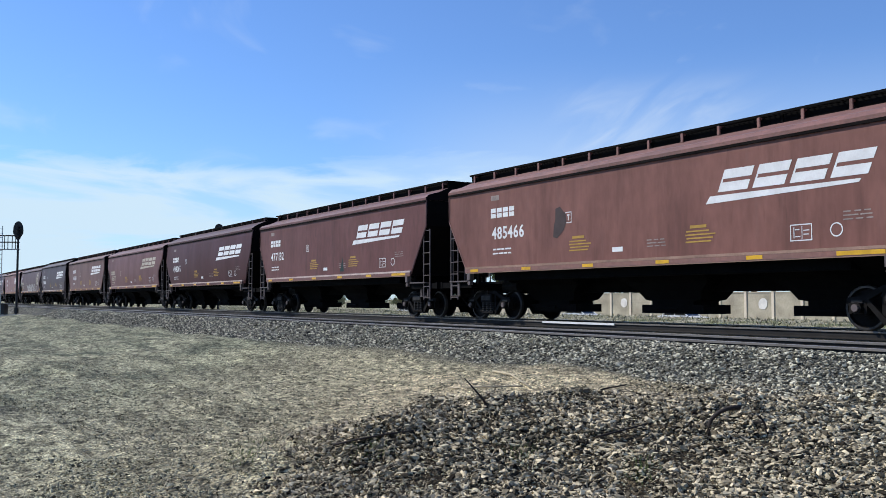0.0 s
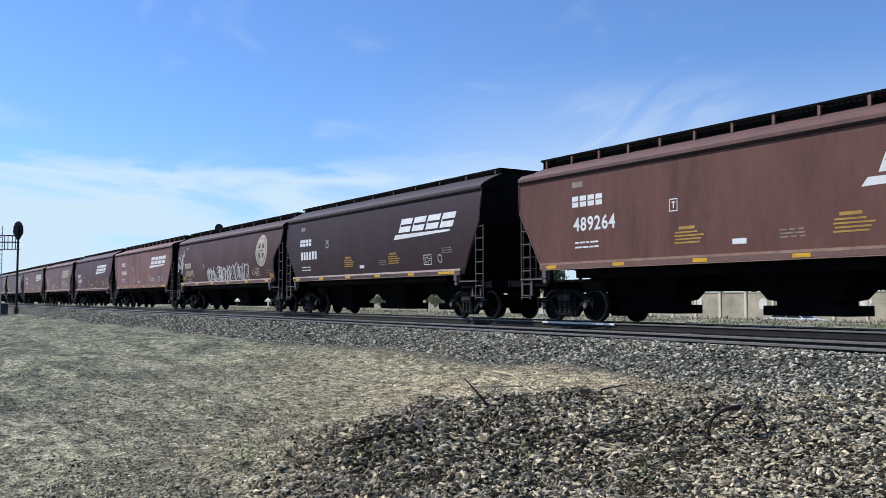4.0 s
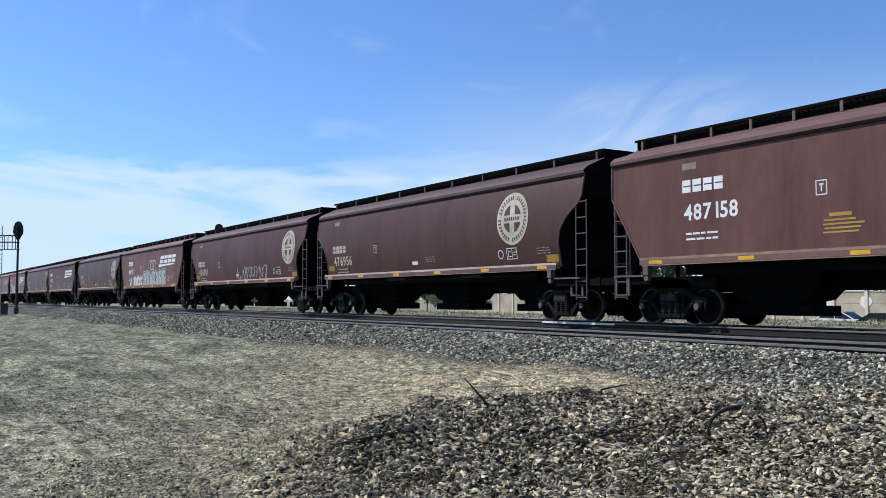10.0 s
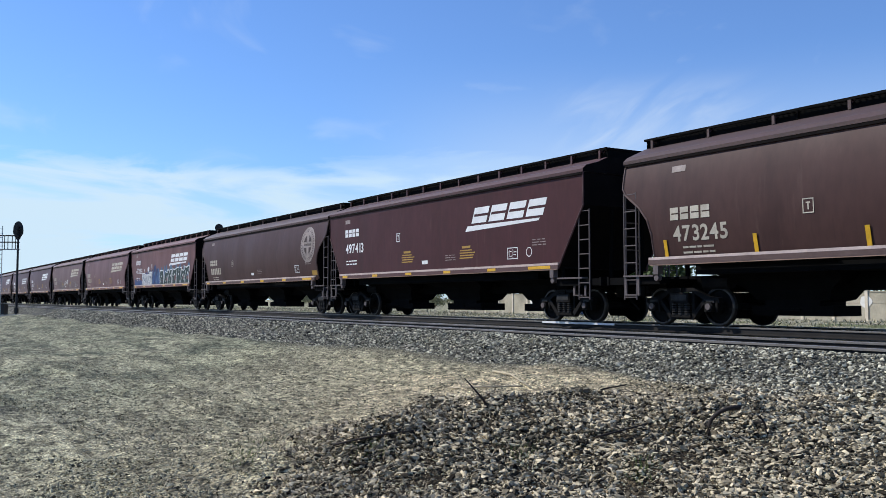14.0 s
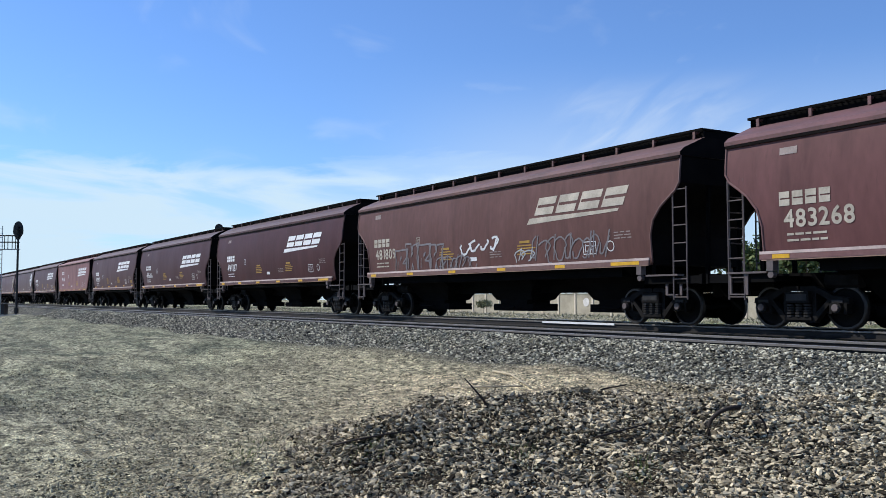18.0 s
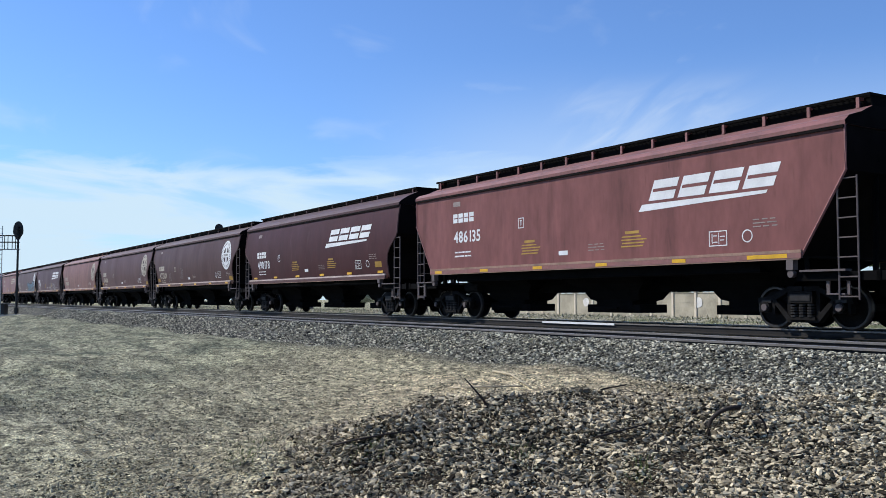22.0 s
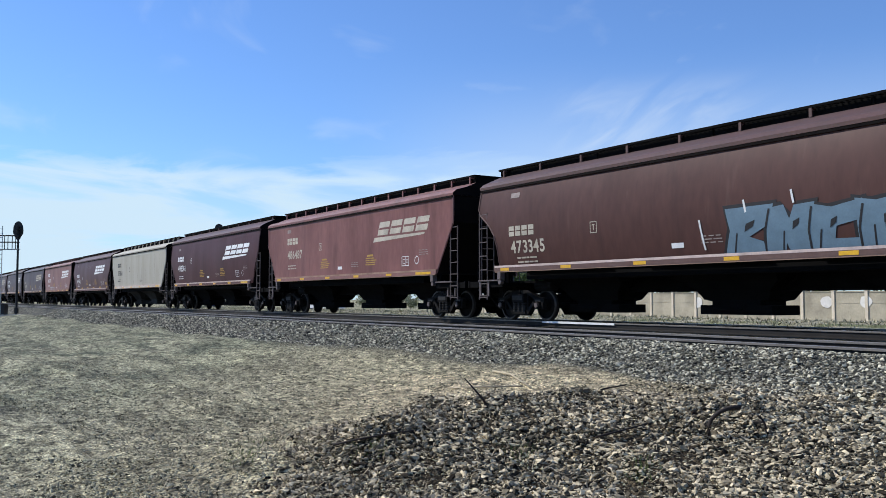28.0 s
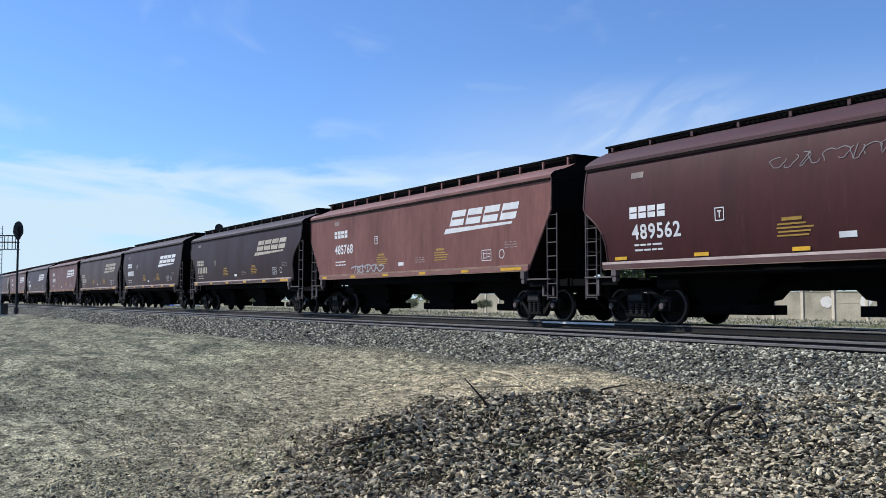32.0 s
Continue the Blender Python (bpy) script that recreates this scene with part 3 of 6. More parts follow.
# ---- tracks ----
def build_track(yc, label):
    track = tagged(new("railway_track"), label, "railway track", "railway tracks", kind="structure")
    track.location = (0, yc, 0)
    x0, x1 = -420, 160
    for s in (-1, 1):
        y = s * 0.7525
        prof = [(-0.075, -0.172), (0.075, -0.172), (0.075, -0.160), (0.012, -0.135), (0.010, -0.045), (0.036, -0.034), (0.036, -0.006),
                (0.026, 0.0), (-0.026, 0.0), (-0.036, -0.006), (-0.036, -0.034), (-0.010, -0.045), (-0.012, -0.135), (-0.075, -0.160)]
        bm = bmesh.new()
        a = [bm.verts.new((x0, y + p, z)) for p, z in prof]
        b = [bm.verts.new((x1, y + p, z)) for p, z in prof]
        for i in range(len(prof)):
            q = (i + 1) % len(prof)
            bm.faces.new((a[i], a[q], b[q], b[i])).material_index = 1 if i == 7 else (2 if i in (5, 6, 8, 9) else 0)
        bm.faces.new(a[::-1]), bm.faces.new(b)
        part("rail", bm, [M_RAIL, M_RAILTOP, M_RAILSIDE], track, "rusty steel rail with a polished head")
    for a, b in ((-21.0, -17.95),) if yc == TRAIN_Y else ():
        part("paint_strip", boxes((a, b, -0.806, -0.790, -0.060, -0.004)), M_WHITE, track, "white strip along the rail head")
    tie = mesh_of(boxes((-0.11, 0.11, -1.3, 1.3, -0.38, -0.222)), "tie", M_TIE)
    rng = random.Random(int(yc * 10))
    for k in range(150):
        t = part("tie", tie, None, track)
        t.location = (6 - k * 0.53, rng.uniform(-0.03, 0.03), rng.uniform(-0.012, 0.004))
        t.rotation_euler = (0, 0, rng.uniform(-0.02, 0.02))
    bm = bmesh.new()
    for k in range(150, 560):
        box(bm, 6 - k * 0.53 - 0.11, 6 - k * 0.53 + 0.11, -1.3, 1.3, -0.38, -0.225)
    tagged(part("far_ties", bm, M_TIE, track), kind="stuff")


build_track(NEAR_Y, "empty railway track with rusty rails on grey ballast")
build_track(TRAIN_Y, "railway track under the passing grain train")


# ---- grain cars ----
SIDE, ROOF_Y = 1.62, 0.80
M_RIM = material("bright_wheel_rim", (0.07, 0.062, 0.056), 0.45, metal=0.7, vary=0.3, scale=5, fine=30)
M_CASTING = material("rubbed_cast_steel", (0.024, 0.021, 0.019), 0.6, vary=0.6, scale=6, fine=40, bump=0.3, spec=0.3)
# near-black that puts the shade of car ends and eaves into the colour
M_SHADE_BLACK = material("shade_black_sheet", (0.009, 0.0065, 0.006), 0.9, vary=0.4, scale=1.5, fine=12, spec=0.08)
# per kind: length of the side sheets, sill bottom, eave, roof top, walkway top, cut height, cut inset, curved cut, post spacing
KINDS = {
    "straight": dict(n=16.35, sill=1.46, eave=4.02, top=4.46, walk=4.72, cut=3.12, inset=1.02, curve=0, post=1.12, tall=0.22, bow=0.00),
    "short": dict(n=15.75, sill=1.46, eave=4.02, top=4.46, walk=4.72, cut=3.12, inset=1.02, curve=0, post=1.12, tall=0.22, bow=0.00),
    "smooth": dict(n=15.6, sill=1.44, eave=4.12, top=4.60, walk=4.77, cut=3.05, inset=1.0, curve=0, post=1.55, tall=0.10, bow=0.13),
    "rounded": dict(n=15.78, sill=1.40, eave=4.06, top=4.55, walk=4.72, cut=3.0, inset=0.80, curve=1, post=1.35, tall=0.11, bow=0.15),
    "arched": dict(n=17.0, sill=1.46, eave=4.01, top=4.46, walk=4.70, cut=3.38, inset=0.98, curve=1, post=1.75, tall=0.19, bow=0.17),
    "older": dict(n=16.6, sill=1.46, eave=4.01, top=4.48, walk=4.70, cut=3.35, inset=0.95, curve=1, post=1.3, tall=0.17, bow=0.09),
}
# per kind, along the side from the trailing edge and up: owner's mark, number, emblem, plan symbol
LETTERS = {
    "straight": ((2.35, 3.07), (2.40, 2.44), 10.75, (5.85, 2.68)),
    "short": ((2.30, 3.07), (2.35, 2.44), 10.1, (5.6, 2.68)),
    "smooth": ((1.62, 2.92), (1.68, 2.33), 10.15, (4.3, 2.75)),
    "rounded": ((1.72, 2.60), (1.78, 2.10), 9.65, (4.4, 2.36)),
    "arched": ((1.62, 2.47), (1.68, 1.98), 10.5, (5.2, 2.35)),
    "older": ((1.40, 2.54), (1.50, 2.10), 10.8, (4.5, 2.45)),
}


def bow(k, z):
    """How far the bulging side sheet lies inside its widest line at height z, and its lean there."""
    mid, half = (k["sill"] + k["eave"]) / 2, (k["eave"] - k["sill"]) / 2
    return k["bow"] * ((z - mid) / half) ** 2, 2 * k["bow"] * (z - mid) / half ** 2


def bend(bm, k, side=0.0, z0=0.0, step=0.15):
    """Cuts a mesh into level bands and lays it on the bulge of the side."""
    if not k["bow"]:
        return
    for q in range(1, 24):
        z = k["sill"] + q * step - z0
        bmesh.ops.bisect_plane(bm, geom=bm.verts[:] + bm.edges[:] + bm.faces[:], dist=1e-5, plane_co=(0, 0, z), plane_no=(0, 0, 1))
    for v in bm.verts:
        d = bow(k, v.co.z + z0)[0]
        v.co.y += d if v.co.y < side else -d


def cut_points(k):
    """The end cut from the end edge down and in to the sill, as (inset, z)."""
    if not k["curve"]:
        return [(0, k["cut"]), (k["inset"], k["sill"] + 0.05)]
    c, i, s = k["cut"], k["inset"], k["sill"]
    h = c - s
    return [(0, c), (0.13 * i, c - 0.10 * h), (0.36 * i, c - 0.18 * h), (0.62 * i, c - 0.28 * h), (0.88 * i, c - 0.44 * h), (0.99 * i, c - 0.62 * h), (i, s + 0.05)]


def body_outline(k):
    n, cp = k["n"], cut_points(k)
    left = [(a, z) for a, z in cp]
    right = [(n - a, z) for a, z in reversed(cp)]
    return [(0, k["eave"])] + left + [(k["inset"], k["sill"]), (n - k["inset"], k["sill"])] + right + [(n, k["eave"])]


def ladder_mesh(w, z0, z1, rungs, name):
    bm = bmesh.new()
    for x in (0, w):
        rod(bm, (x, 0, z0), (x, 0, z1), 0.022, 5)
    for i in range(rungs):
        z = z0 + 0.06 + (z1 - z0 - 0.1) * i / (rungs - 1)
        rod(bm, (0, 0, z), (w, 0, z), 0.016, 5)
    return mesh_of(bm, name, M_LADDER)


def wheelset_mesh():
    bm = bmesh.new()
    for s in (-1, 1):
        prof = [(0.10, 0.66), (0.40, 0.675), (0.455, 0.66), (0.46, 0.70), (0.46, 0.775), (0.435, 0.80), (0.395, 0.80), (0.37, 0.735), (0.16, 0.73), (0.14, 0.82), (0.02, 0.82)]
        rings = bmesh.new()
        lathe(rings, [(r, s * h) for r, h in prof], 24)
        for f in rings.faces:
            c = f.calc_center_median()
            if math.hypot(c.x, c.z) > 0.38 and abs(c.y) > 0.69:
                f.material_index = 1
        me = bpy.data.meshes.new("t")
        rings.to_mesh(me)
        rings.free()
        bm.from_mesh(me)
        bpy.data.meshes.remove(me)
        # bolts on the end cap show the turning
        for i in range(3):
            t = i * 2.094
            rod(bm, (0.085 * math.cos(t), s * 0.95, 0.085 * math.sin(t)), (0.085 * math.cos(t), s * 1.10, 0.085 * math.sin(t)), 0.022, 5)
    rod(bm, (0, -1.06, 0), (0, 1.06, 0), 0.08, 10)
    return mesh_of(bm, "wheelset", [M_WHEEL, M_RIM])


def side_frame_mesh():
    """A cast truss: arched top chord, diagonals down to the spring seat, two columns, bearing boxes at both ends."""
    bm = bmesh.new()
    for s in (-1, 1):
        prism(bm, [(s * x, z) for x, z in ((1.14, 0.54), (1.12, 0.66), (0.78, 0.70), (0.36, 0.90), (0.02, 0.90), (0.02, 0.80), (0.33, 0.80), (0.70, 0.60), (0.74, 0.54))][::s], -0.07, 0.07)
        prism(bm, [(s * x, z) for x, z in ((0.76, 0.60), (0.66, 0.62), (0.30, 0.26), (0.02, 0.26), (0.02, 0.15), (0.36, 0.15))][::s], -0.08, 0.08)
        box(bm, s * 0.345 - 0.045, s * 0.345 + 0.045, -0.06, 0.06, 0.24, 0.81)
        # pedestal jaws round the bearing
        box(bm, s * 0.89 - 0.19, s * 0.89 - 0.13, -0.08, 0.08, 0.34, 0.58)
        box(bm, s * 0.89 + 0.13, s * 0.89 + 0.20, -0.08, 0.08, 0.34, 0.58)
        rod(bm, (s * 0.89, -0.15, 0.46), (s * 0.89, 0.06, 0.46), 0.115, 12)
        rod(bm, (s * 0.89, -0.19, 0.46), (s * 0.89, -0.151, 0.46), 0.075, 10, mi=2)
        box(bm, s * 0.89 - 0.12, s * 0.89 + 0.12, -0.10, 0.08, 0.555, 0.62, 1)
    box(bm, -0.29, 0.29, -0.17, 0.10, 0.55, 0.79)
    box(bm, -0.24, 0.24, -0.185, -0.171, 0.60, 0.74, 1)
    box(bm, -0.32, 0.32, -0.13, 0.10, 0.20, 0.262)
    for x in (-0.2, 0.0, 0.2):
        for q in range(5):
            rod(bm, (x, -0.07, 0.265 + q * 0.057), (x, -0.07, 0.300 + q * 0.057), 0.085, 9, mi=1)
    box(bm, -0.30, 0.30, 0.03, 0.05, 0.262, 0.55)
    return mesh_of(bm, "side_frame", [M_GRIME, M_CASTING, M_LADDER])


def build_bogie(shared):
    bogie = new("bogie")
    bm = boxes((-0.22, 0.22, -1.02, 1.02, 0.48, 0.78))
    rod(bm, (0, 0, 0.7), (0, 0, 1.0), 0.2, 12)
    part("bolster", bm, M_GRIME, bogie)
    for s in (-1, 1):
        o = part("side_frame", shared["side_frame"], None, bogie)
        o.location = (0, s * 1.0, 0)
        if s > 0:
            o.rotation_euler = (0, 0, math.pi)
    for x in (-0.89, 0.89):
        o = part("wheelset", shared["wheelset"], None, bogie)
        o.location = (x, 0, 0.46)
    return bogie


def hopper_mesh(w, z, mat):
    bm = bmesh.new()
    ring = []
    for zz, hx, hy in ((z, w * 0.5 + 0.75, 1.5), (1.05, w * 0.5 + 0.36, 0.75), (0.84, w * 0.5 + 0.02, 0.58), (0.62, w * 0.5 - 0.12, 0.45), (0.58, w * 0.5 - 0.36, 0.45), (0.49, w * 0.5 - 0.36, 0.45)):
        ring.append([bm.verts.new((sx * hx, sy * hy, zz)) for sx, sy in ((-1, -1), (1, -1), (1, 1), (-1, 1))])
    for a, b in zip(ring, ring[1:]):
        for i in range(4):
            bm.faces.new((a[i], a[(i + 1) % 4], b[(i + 1) % 4], b[i]))
    bm.faces.new(ring[0][::-1]), bm.faces.new(ring[-1])
    # outlet gate with its slide rails and opening shaft
    box(bm, -w * 0.5 + 0.02, w * 0.5 - 0.02, -0.48, 0.48, 0.27, 0.49)
    rod(bm, (-w * 0.2, -0.72, 0.40), (w * 0.2, -0.72, 0.40), 0.03, 6)
    return mesh_of(bm, "hopper", mat)


def coupler_mesh():
    bm = boxes((-0.1, 0.55, -0.12, 0.12, 0.74, 0.98), (0.5, 0.72, -0.2, 0.16, 0.70, 1.02), (-0.25, 0.0, -0.3, 0.3, 0.68, 1.06))
    rod(bm, (0.1, -0.45, 0.9), (0.62, -0.3, 0.35), 0.03, 6)
    return mesh_of(bm, "coupler", M_GRIME)


SHARED = {"wheelset": wheelset_mesh(), "side_frame": side_frame_mesh(), "coupler": coupler_mesh()}
FRONT_AXLES, REAR_AXLES = [], []


def kind_meshes(name, k):
    """All meshes that the cars of one kind share."""
    n, g = k["n"], {}
    bm = bmesh.new()
    prism(bm, body_outline(k), -SIDE, SIDE)
    bm.normal_update()
    # ends and slope faces are brown sheets too, drawn black as if in shade
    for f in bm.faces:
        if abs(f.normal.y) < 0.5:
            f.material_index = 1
    bend(bm, k)
    for f in bm.faces:
        f.smooth = f.material_index == 0
    bm.normal_update()
    bmesh.ops.split_edges(bm, edges=[e for e in bm.edges if len(e.link_faces) == 2 and e.link_faces[0].material_index != e.link_faces[1].material_index])
    g["body"] = mesh_of(bm, "body", [M_PAINT, M_SHADE_BLACK])
    # roof: eave lip, slopes and flat crown
    bm = bmesh.new()
    lip = SIDE - 0.75 * k["bow"]
    sec = [(-lip - 0.03, k["eave"] - 0.02), (-lip - 0.035, k["eave"] + 0.06), (-lip + 0.10, k["eave"] + 0.17), (-1.12, k["top"] - 0.16),
           (-ROOF_Y + 0.05, k["top"]), (ROOF_Y - 0.05, k["top"]), (1.12, k["top"] - 0.16), (lip - 0.10, k["eave"] + 0.17), (lip + 0.035, k["eave"] + 0.06), (lip + 0.03, k["eave"] - 0.02)]
    a = [bm.verts.new((-0.03, y, z)) for y, z in sec]
    b = [bm.verts.new((n + 0.03, y, z)) for y, z in sec]
    for i in range(len(sec)):
        q = (i + 1) % len(sec)
        bm.faces.new((a[i], a[q], b[q], b[i]))
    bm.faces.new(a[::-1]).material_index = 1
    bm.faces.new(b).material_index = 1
    g["roof"] = mesh_of(bm, "roof", [M_ROOF, M_SHADE_BLACK])
    # dark strip that draws the shadow line below the eave lip
    g["eave_rail"] = mesh_of(boxes((0, n, -0.02, 0.02, k["eave"] - 0.085, k["eave"] - 0.03)), "eave_rail", M_SHADE_BLACK)
    g["side_sill"] = mesh_of(boxes((k["inset"] - 0.02, n - k["inset"] + 0.02, -0.03, 0.03, k["sill"] + 0.105, k["sill"] + 0.165)), "side_sill", M_DULLSTRIPE if name == "straight" else M_STRIPE)
    g["sill_edge"] = mesh_of(boxes((k["inset"] - 0.02, n - k["inset"] + 0.02, -0.03, 0.03, k["sill"] - 0.005, k["sill"] + 0.101)), "sill_edge", M_SILL)
    g["sill_lip"] = mesh_of(boxes((k["inset"] + 0.02, n - k["inset"] - 0.02, -0.02, 0.02, k["sill"] - 0.032, k["sill"] - 0.008)), "sill_lip", M_DULLSTRIPE)
    # walkway: grating on edge, one board each side of the hatches
    bm = boxes((0.02, n - 0.02, -0.02, 0.02, k["walk"] - 0.055, k["walk"]))
    x = 0.1
    while x < n - 0.3:
        box(bm, x, x + 0.02, 0.021, 0.42, k["walk"] - 0.04, k["walk"] - 0.005)
        x += 0.14
    for y in (0.12, 0.22, 0.32, 0.42):
        box(bm, 0.07, n - 0.22, y, y + 0.012, k["walk"] - 0.045, k["walk"] - 0.003)
    g["walkway"] = mesh_of(bm, "walkway", M_BLACK)
    # running board across the roof end, on two brackets and an end plate
    bm = boxes((-0.02, 0.03, -ROOF_Y - 0.02, ROOF_Y + 0.02, k["walk"] - 0.055, k["walk"]), (0.40, 0.43, -ROOF_Y + 0.03, ROOF_Y - 0.03, k["walk"] - 0.055, k["walk"]))
    for q in range(15):
        box(bm, 0.031, 0.399, -ROOF_Y + 0.04 + q * 0.108, -ROOF_Y + 0.065 + q * 0.108, k["walk"] - 0.045, k["walk"] - 0.006)
    for y in (-0.62, 0.62):
        box(bm, 0.02, 0.38, y - 0.02, y + 0.02, k["top"] - 0.06, k["walk"] - 0.057)
    box(bm, 0.0, 0.018, -ROOF_Y + 0.06, ROOF_Y - 0.06, k["top"] - 0.10, k["walk"] - 0.058)
    g["end_board"] = mesh_of(bm, "end_board", M_BLACK)
    bm = boxes((-0.035, 0.035, -0.02, 0.02, k["walk"] - 0.06 - k["tall"], k["walk"] - 0.057), (-0.025, 0.025, 0.021, 0.36, k["walk"] - 0.105, k["walk"] - 0.057))
    g["post"] = mesh_of(bm, "post", M_ROOF)
    # hatch blocks drawn wide and black to hold the shadow below the walkway
    g["hatch"] = mesh_of(boxes((0.02, (n - 0.7) / 4 - 0.02, -0.70, 0.70, k["top"] - 0.03, k["walk"] - 0.07), (0.0, 0.06, -0.72, 0.72, k["top"] + 0.02, k["walk"] - 0.062)), "hatch", M_BLACK)
    g["ladder"] = ladder_mesh(0.46, 1.12, k["eave"] - 0.75, 7, "ladder")
    g["side_ladder"] = ladder_mesh(0.42, 0.62, k["cut"] - 0.12, 7, "side_ladder")
    bm = bmesh.new()
    box(bm, -0.62, 1.15, -1.50, 1.50, 1.02, 1.12)
    box(bm, -0.62, -0.55, -1.58, 1.58, 0.98, 1.20)
    for s in (-1, 1):
        box(bm, -0.6, 1.2, s * 1.52 - 0.04, s * 1.52 + 0.04, 0.99, 1.17)
    g["side_step"] = mesh_of(boxes((-0.02, 1.0, -0.10, 0.12, 1.175, 1.215), (-0.02, 0.05, -0.06, -0.02, 0.72, 1.174), (0.42, 0.49, -0.06, -0.02, 0.72, 1.174), (0.052, 0.418, -0.08, 0.04, 0.72, 0.75)), "side_step", M_LADDER)
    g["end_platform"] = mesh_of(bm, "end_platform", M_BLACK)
    # end wall frame: two uprights, slope sheet stiffeners
    bm = bmesh.new()
    for s in (-1, 1):
        rod(bm, (0.12, s * 0.55, 1.1), (0.05, s * 0.55, k["cut"] + 0.3), 0.06, 6)
        rod(bm, (1.0, s * 1.45, 1.12), (k["inset"] + 0.05, s * 1.45, k["sill"] + 0.1), 0.05, 6)
    g["end_frame"] = mesh_of(bm, "end_frame", M_BLACK)
    bm = bmesh.new()
    tube(bm, [(0, bow(k, z)[0], z) for z in (k["eave"] - 0.02, k["eave"] - 0.25, k["eave"] - 0.45)] + [(a, bow(k, z)[0], z) for a, z in cut_points(k)], 0.028, 0.028, 6)
    g["corner_bead"] = mesh_of(bm, "corner_bead", M_SILL)
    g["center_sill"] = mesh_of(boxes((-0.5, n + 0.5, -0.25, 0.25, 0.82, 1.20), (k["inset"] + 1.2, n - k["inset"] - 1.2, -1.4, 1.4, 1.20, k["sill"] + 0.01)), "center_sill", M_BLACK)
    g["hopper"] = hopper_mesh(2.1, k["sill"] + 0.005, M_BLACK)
    for key in ("body", "roof"):
        g["grey_" + key] = g[key].copy()
        g["grey_" + key].materials[0] = M_GREYPAINT
    g["grey_hopper"] = hopper_mesh(2.1, k["sill"] + 0.005, M_GREYSHADE)
    bm = bmesh.new()
    rod(bm, (0, 0, 0), (0.75, 0, 0), 0.17, 10)
    g["air_tank"] = mesh_of(bm, "air_tank", M_GRIME)
    for key, ln in (("reflector", 0.42), ("long_reflector", 1.0)):
        g[key] = mesh_of(boxes((0, ln, -0.004, 0.004, k["sill"] + 0.008, k["sill"] + 0.092)), "reflector", M_YELLOW)
    g["upright_reflector"] = mesh_of(boxes((0, 0.10, -0.004, 0.004, 1.65, 2.06)), "upright_reflector", M_YELLOW)
    bm = boxes((0, 0.16, -0.08, 0.08, 1.22, 1.44))
    rod(bm, (0.08, -0.06, 1.14), (0.08, 0.06, 1.14), 0.075, 10)
    g["jacking_pad"] = mesh_of(bm, "jacking_pad", M_LADDER)
    return g


MESHES = {name: kind_meshes(name, k) for name, k in KINDS.items()}


# ---- lettering ----
def glyphs(chars):
    out = {}
    for ch in chars:
        cu = bpy.data.curves.new("glyph", "FONT")
        cu.body, cu.offset, cu.resolution_u = ch, 0.022, 3
        ob = bpy.data.objects.new("glyph", cu)
        scene.collection.objects.link(ob)
        dep = bpy.context.evaluated_depsgraph_get()
        me = bpy.data.meshes.new_from_object(ob.evaluated_get(dep))
        v = [tuple(p.co[:2]) for p in me.vertices]
        f = [tuple(p.vertices) for p in me.polygons]
        out[ch] = (v, f, max(p[0] for p in v) + 0.07)
        bpy.data.objects.remove(ob)
        bpy.data.curves.remove(cu)
        bpy.data.meshes.remove(me)
    return out


GLYPHS = glyphs("0123456789")


DIGITS = {}


def digit_mesh(ch, h, mat):
    """One digit of height h, standing in the x-z plane, and its width; any other sign gives a plain bar."""
    key = (ch, mat.name)
    if key not in DIGITS:
        bm = bmesh.new()
        k = h / 0.7
        v, f, w = GLYPHS[ch] if ch in GLYPHS else ([(0.05, 0), (0.45, 0), (0.45, 0.68), (0.05, 0.68)], [(0, 1, 2, 3)], 0.6)
        vs = [bm.verts.new((a * k * 0.98, 0, b * k)) for a, b in v]
        for q in f:
            bm.faces.new([vs[i] for i in q])
        me = bpy.data.meshes.new("digit")
        bm.to_mesh(me)
        bm.free()
        me.materials.append(mat)
        DIGITS[key] = (me, w * k * 0.98)
    return DIGITS[key]


def sheet(bm, pts, mi=0):
    bm.faces.new([bm.verts.new((x, 0, z)) for x, z in pts]).material_index = mi


def emblem_meshes(mat):
    """A plain slanted block split along its middle, and a tapered bar."""
    bm = bmesh.new()
    sl, w, z0, z1 = 0.42, 0.80, 0.24, 0.72
    at = lambda a, b: (a * w + (z0 + (z1 - z0) * b) * sl, z0 + (z1 - z0) * b)
    for q in (((0, 0), (1, 0), (1, 0.42), (0, 0.42)), ((0, 0.58), (1, 0.58), (1, 1), (0, 1)), ((0, 0.42), (0.06, 0.42), (0.06, 0.58), (0, 0.58))):
        sheet(bm, [at(u, v) for u, v in q])
    bmesh.ops.remove_doubles(bm, verts=bm.verts, dist=0.001)
    block = bpy.data.meshes.new("emblem_block")
    bm.to_mesh(block)
    bm.free()
    block.materials.append(mat)
    return block, paint_bar([(0.0, 0.0), (3.75, 0.10), (3.8, 0.17), (0.13, 0.17)], mat)


def paint_bar(pts, mat):
    bm = bmesh.new()
    sheet(bm, pts)
    me = bpy.data.meshes.new("emblem_bar")
    bm.to_mesh(me)
    bm.free()
    me.materials.append(mat)
    return me


